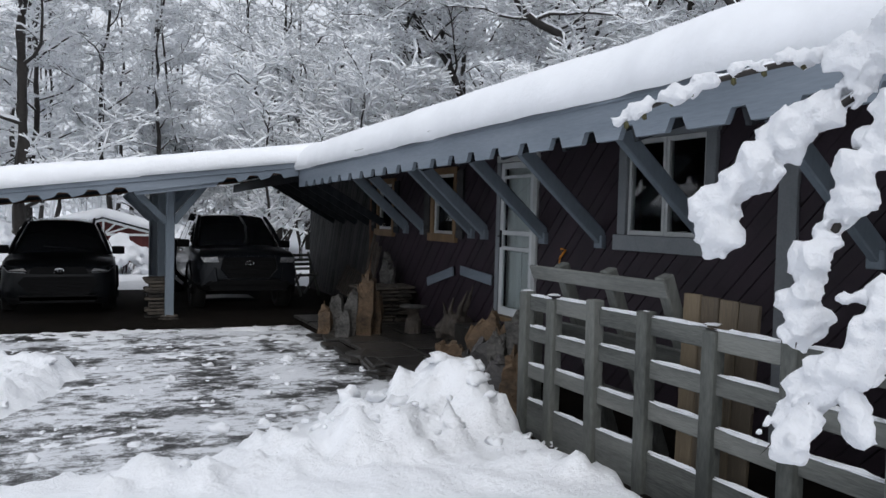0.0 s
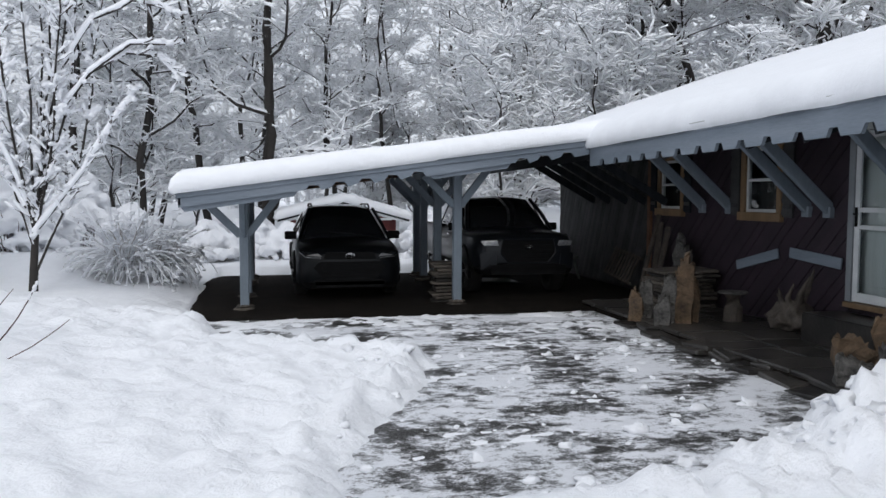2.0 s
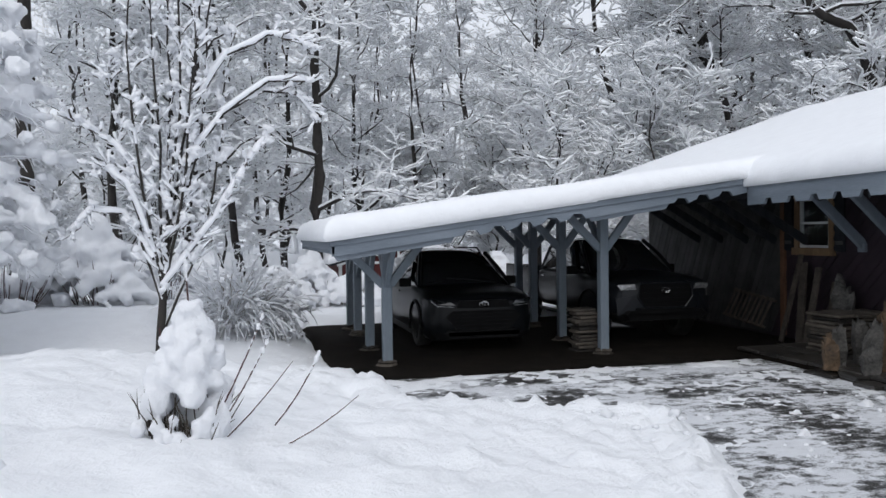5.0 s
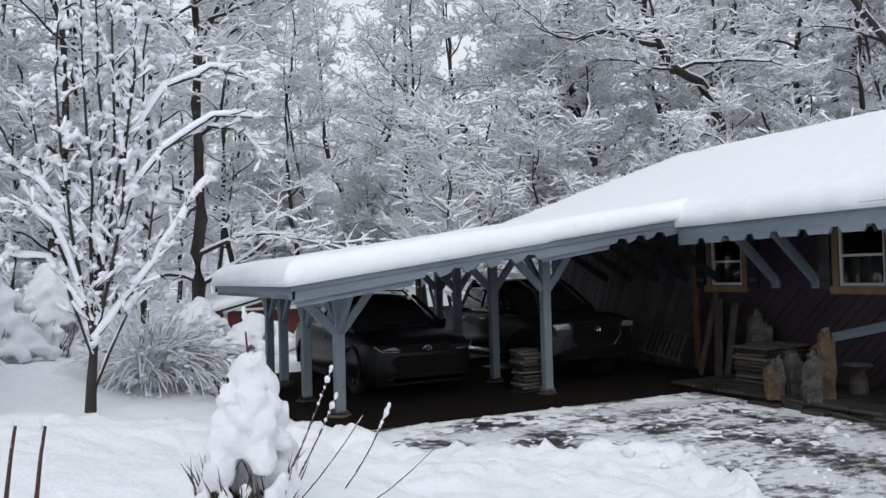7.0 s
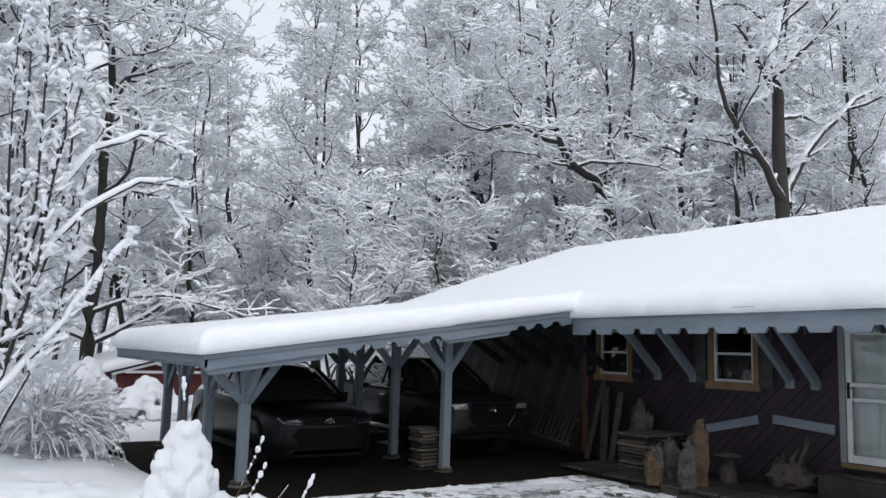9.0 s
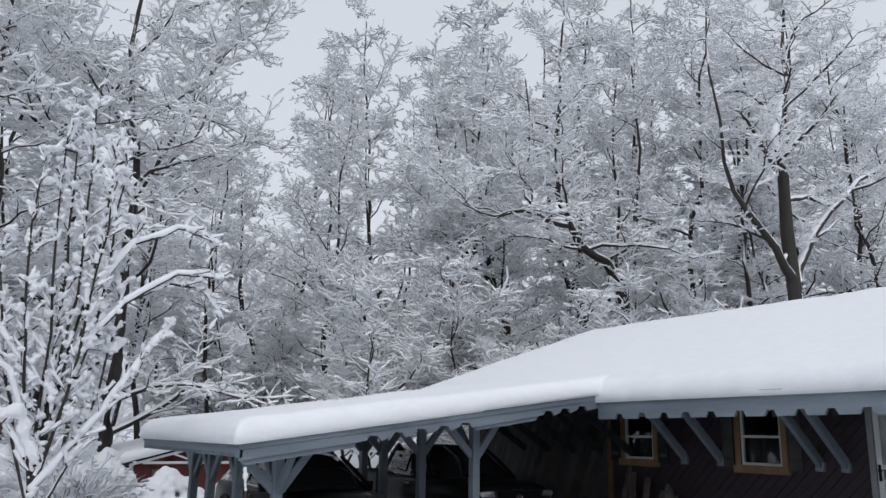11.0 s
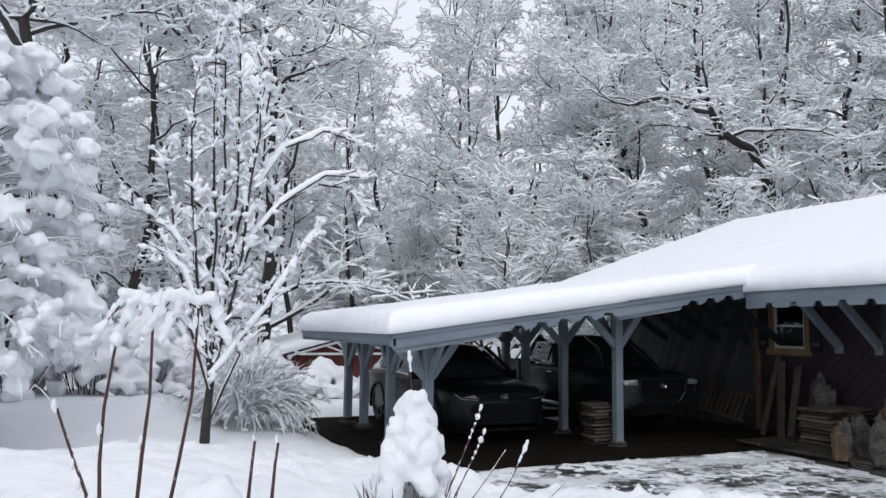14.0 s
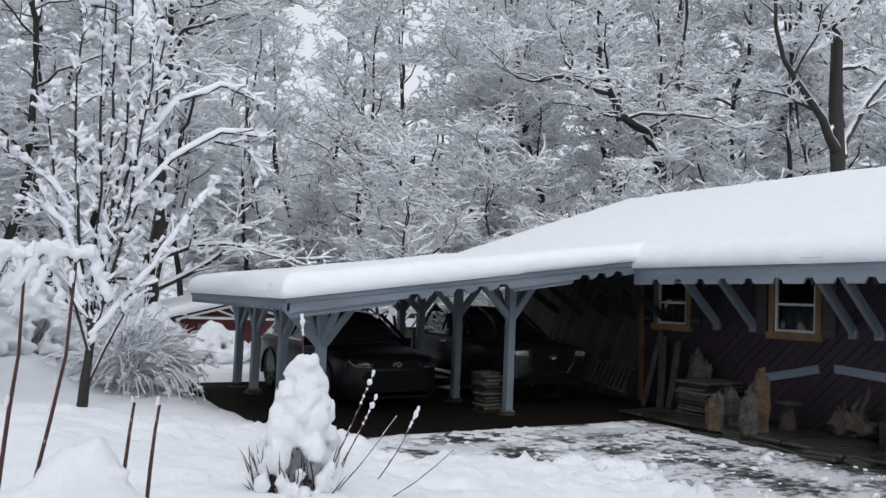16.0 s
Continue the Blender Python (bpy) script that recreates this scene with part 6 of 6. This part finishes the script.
# tall canes near the path
cane_lines = [((-6.58, 8.66, 0.45), (-6.61, 8.72, 1.15), (-6.60, 8.77, 1.45), (-6.55, 8.8, 1.84)), ((-6.44, 8.64, 0.45), (-6.39, 8.72, 1.2), (-6.36, 8.77, 1.5), (-6.36, 8.79, 2.01)), ((-6.32, 8.62, 0.45), (-6.19, 8.7, 1.15), (-6.13, 8.74, 1.5), (-6.11, 8.76, 2.01)), ((-6.60, 8.66, 0.45), (-6.67, 8.71, 0.99), (-6.77, 8.76, 1.25), (-6.84, 8.78, 1.45)), ((-5.84, 8.55, 0.45), (-5.81, 8.6, 0.9), (-5.79, 8.63, 1.1), (-5.77, 8.66, 1.24)), ((-5.71, 8.52, 0.45), (-5.68, 8.57, 0.9), (-5.66, 8.6, 1.1), (-5.64, 8.62, 1.23)), ((-7.1, 9.2, 0.4), (-7.12, 9.22, 0.8), (-7.16, 9.25, 1.1), (-7.2, 9.3, 1.35))]
for i, ln in enumerate(cane_lines):
    cn = thing("bare_cane", "bare reddish cane with snow clinging to one side", "cane", ln[0], group="garden canes")
    o = Vector(ln[0])
    pts = [Vector(p) - o for p in ln]
    TV, TF = [], []
    strand(TV, TF, pts, [0.012, 0.011, 0.009, 0.008], 6, False)
    part("stem", raw_mesh("stem", TV, TF, CANE, True), None, cn)
    top = [pts[2].lerp(pts[3], f) + Vector((-0.015, -0.01, 0.02)) for f in (0.35, 0.6, 0.8, 1.0)] + [pts[1].lerp(pts[2], f) + Vector((-0.02, 0, 0)) for f in (0.2, 0.6)]
    merged(part("snow_cap", clumps(top[3:4] if i > 3 else top[2:], 0.011, i, 3.4, 0.5, 2, 0.15), SNOW_CLUMP, cn, smooth=True), 0.009)
    if i in (1, 2):
        for j, dx in enumerate((-0.32, -0.2, 0.18)):
            TV, TF = [], []
            arc = [pts[3] + Vector((dx * f, 0.02 * f, 0.10 * math.sin(math.pi * min(1, f * 1.1)) - 0.20 * f * f)) for f in (0, 0.25, 0.5, 0.75, 1.0)]
            strand(TV, TF, arc, [0.008, 0.008, 0.007, 0.006, 0.003], 5)
            shoot = part("side_shoot", raw_mesh("side_shoot", TV, TF, CANE, True), None, cn)
            sp = [q.lerp(r_, g) + Vector((0, 0, 0.022)) for q, r_ in zip(arc, arc[1:]) for g in (0.3, 0.65, 1.0)]
            merged(part("shoot_snow", clumps(sp, 0.034, 30 + 3 * i + j, 1.0, 0.7, 2, 0.3), SNOW_CLUMP, shoot, smooth=True), 0.014)

# snow-loaded bush beside the start of the path
bush = thing("snow_loaded_bush", "budding bush with branches thickly loaded with snow", "bush", (1.55, 1.25, 0.2))
o = Vector((1.55, 1.25, 0.2))
WV, WF = [], []
branches = [
    [(1.50, 1.25, 1.7), (1.2, 1.3, 2.08), (0.99, 1.43, 2.07), (0.95, 1.49, 2.04), (0.90, 1.54, 2.03), (0.84, 1.61, 2.01), (0.79, 1.66, 1.98), (0.75, 1.69, 1.95)],
    [(1.45, 1.25, 1.7), (1.15, 1.3, 2.05), (0.94, 1.40, 2.05), (0.93, 1.45, 1.98), (0.89, 1.51, 1.93), (0.86, 1.54, 1.88), (0.835, 1.57, 1.82), (0.83, 1.575, 1.77)],
    [(1.50, 1.2, 1.5), (1.2, 1.25, 1.98), (0.92, 1.38, 1.95), (0.90, 1.42, 1.86), (0.88, 1.45, 1.78), (0.87, 1.46, 1.71), (0.86, 1.46, 1.67)],
    [(1.50, 1.2, 1.4), (1.1, 1.25, 1.74), (0.89, 1.35, 1.75), (0.86, 1.37, 1.67), (0.83, 1.40, 1.63), (0.78, 1.43, 1.56)],
    [(0.87, 1.37, 1.66), (0.85, 1.38, 1.63), (0.86, 1.35, 1.58)],
    [(1.0, 1.3, 1.75), (0.89, 1.35, 1.745), (0.85, 1.40, 1.735)]]
widths = [0.011, 0.024, 0.020, 0.021, 0.014, 0.010]
for k in range(3):
    strand(WV, WF, [Vector((0.05 * k, 0.04 * k, -0.1)), Vector((0.02, 0, 0.8)), Vector(branches[k][0]) - o, Vector(branches[k][1]) - o], [0.022, 0.018, 0.014, 0.010], 6)
for i, (bl, w) in enumerate(zip(branches, widths)):
    ps = [Vector(p) - o for p in bl]
    strand(WV, WF, ps, [0.008 * (1 - 0.6 * k / len(ps)) for k in range(len(ps))], 6)
    cs = []
    start = 2 if len(ps) > 4 else 0
    for a, b in list(zip(ps, ps[1:]))[max(0, start - 1):]:
        for f in (0.0, 0.2, 0.4, 0.6, 0.8):
            cs.append(a.lerp(b, f) + Vector((0, 0, w * 0.35)))
    heap = clumps(cs, w, 80 + i, 1.0, 0.7, 2, 0.38)
    crumb = random.Random(40 + i)
    for q in cs:
        for _ in range(9):
            v = Vector((crumb.gauss(0, 1), crumb.gauss(0, 1), crumb.gauss(0, 1))).normalized()
            r = w * crumb.uniform(0.12, 0.28)
            lump((r, r, r), q + v * w * crumb.uniform(0.7, 0.98), 0.8, 2.0, 1, crumb.random() * 9, heap)
    merged(part("branch_snow", heap, SNOW_CLUMP, bush, smooth=True), 0.0036)
part("stem", raw_mesh("stem", WV, WF, BARK, True), None, bush)
bd = bmesh.new()
rng = random.Random(2)
for a, b in zip(branches[0][2:], branches[0][3:]):
    for f in (0.2, 0.6):
        q = Vector(a).lerp(Vector(b), f) - o
        lump((0.004, 0.004, 0.006), q + Vector((rng.uniform(-0.004, 0.004), 0, -0.008)), 0.5, 3, 1, rng.random(), bd)
tagged(part("buds", bd, BUD, bush, "opening green-brown buds"), kind="stuff")

# ---- red outbuilding beyond the carport ----
shed = thing("red_outbuilding", "small barn-red outbuilding with white gable truss and snowy roof", "shed", (0.55, 27.0, -0.22))
part("wall", box(-1.75, 1.75, 0.25, 3.4, -0.2, 1.25), RED_SHED, shed)
part("gable", prism([(-1.75, 1.25), (1.75, 1.25), (0, 1.72)], 0.1, "y", 0.25), RED_SHED, shed)
for s in (-1, 1):
    part("roof_slope", prism([(0, 1.76), (s * 2.05, 1.20), (s * 2.05, 1.28), (0, 1.84)], 3.7, "y", -0.1), SOFFIT, shed)
    part("truss_rafter", beam((0, -0.05, 1.72), (s * 1.85, -0.05, 1.22), 0.05, 0.07, 0.004), WHITE_TRIM, shed)
    part("truss_web", beam((0, -0.05, 1.28), (s * 0.7, -0.05, 1.52), 0.04, 0.05, 0.004), WHITE_TRIM, shed)
    part("truss_web", beam((0, -0.05, 1.28), (s * 0.35, -0.05, 1.62), 0.04, 0.05, 0.004), WHITE_TRIM, shed)
    part("corner_trim", box(s * 1.72 - 0.05, s * 1.72 + 0.05, 0.22, 0.26, -0.2, 1.25), WHITE_TRIM, shed)
part("truss_tie", beam((-1.5, -0.05, 1.28), (1.5, -0.05, 1.28), 0.05, 0.07, 0.004), WHITE_TRIM, shed)
part("king_post", box(-0.03, 0.03, -0.075, -0.025, 1.28, 1.74), WHITE_TRIM, shed)
part("shed_door", box(-1.15, -0.75, 0.21, 0.25, -0.15, 1.1, 0.005), PLANK, shed)
tagged(new("roof_snow", snow_slab(rim_stops(-1.6, 2.7, 0.15), rim_stops(26.85, 30.7, 0.2), lambda x, y: 1.62 - 0.265 * abs(x - 0.55), 0.26, 0.24, 0.05, 4.0)), "snow blanket on the red outbuilding's roof", "snow")
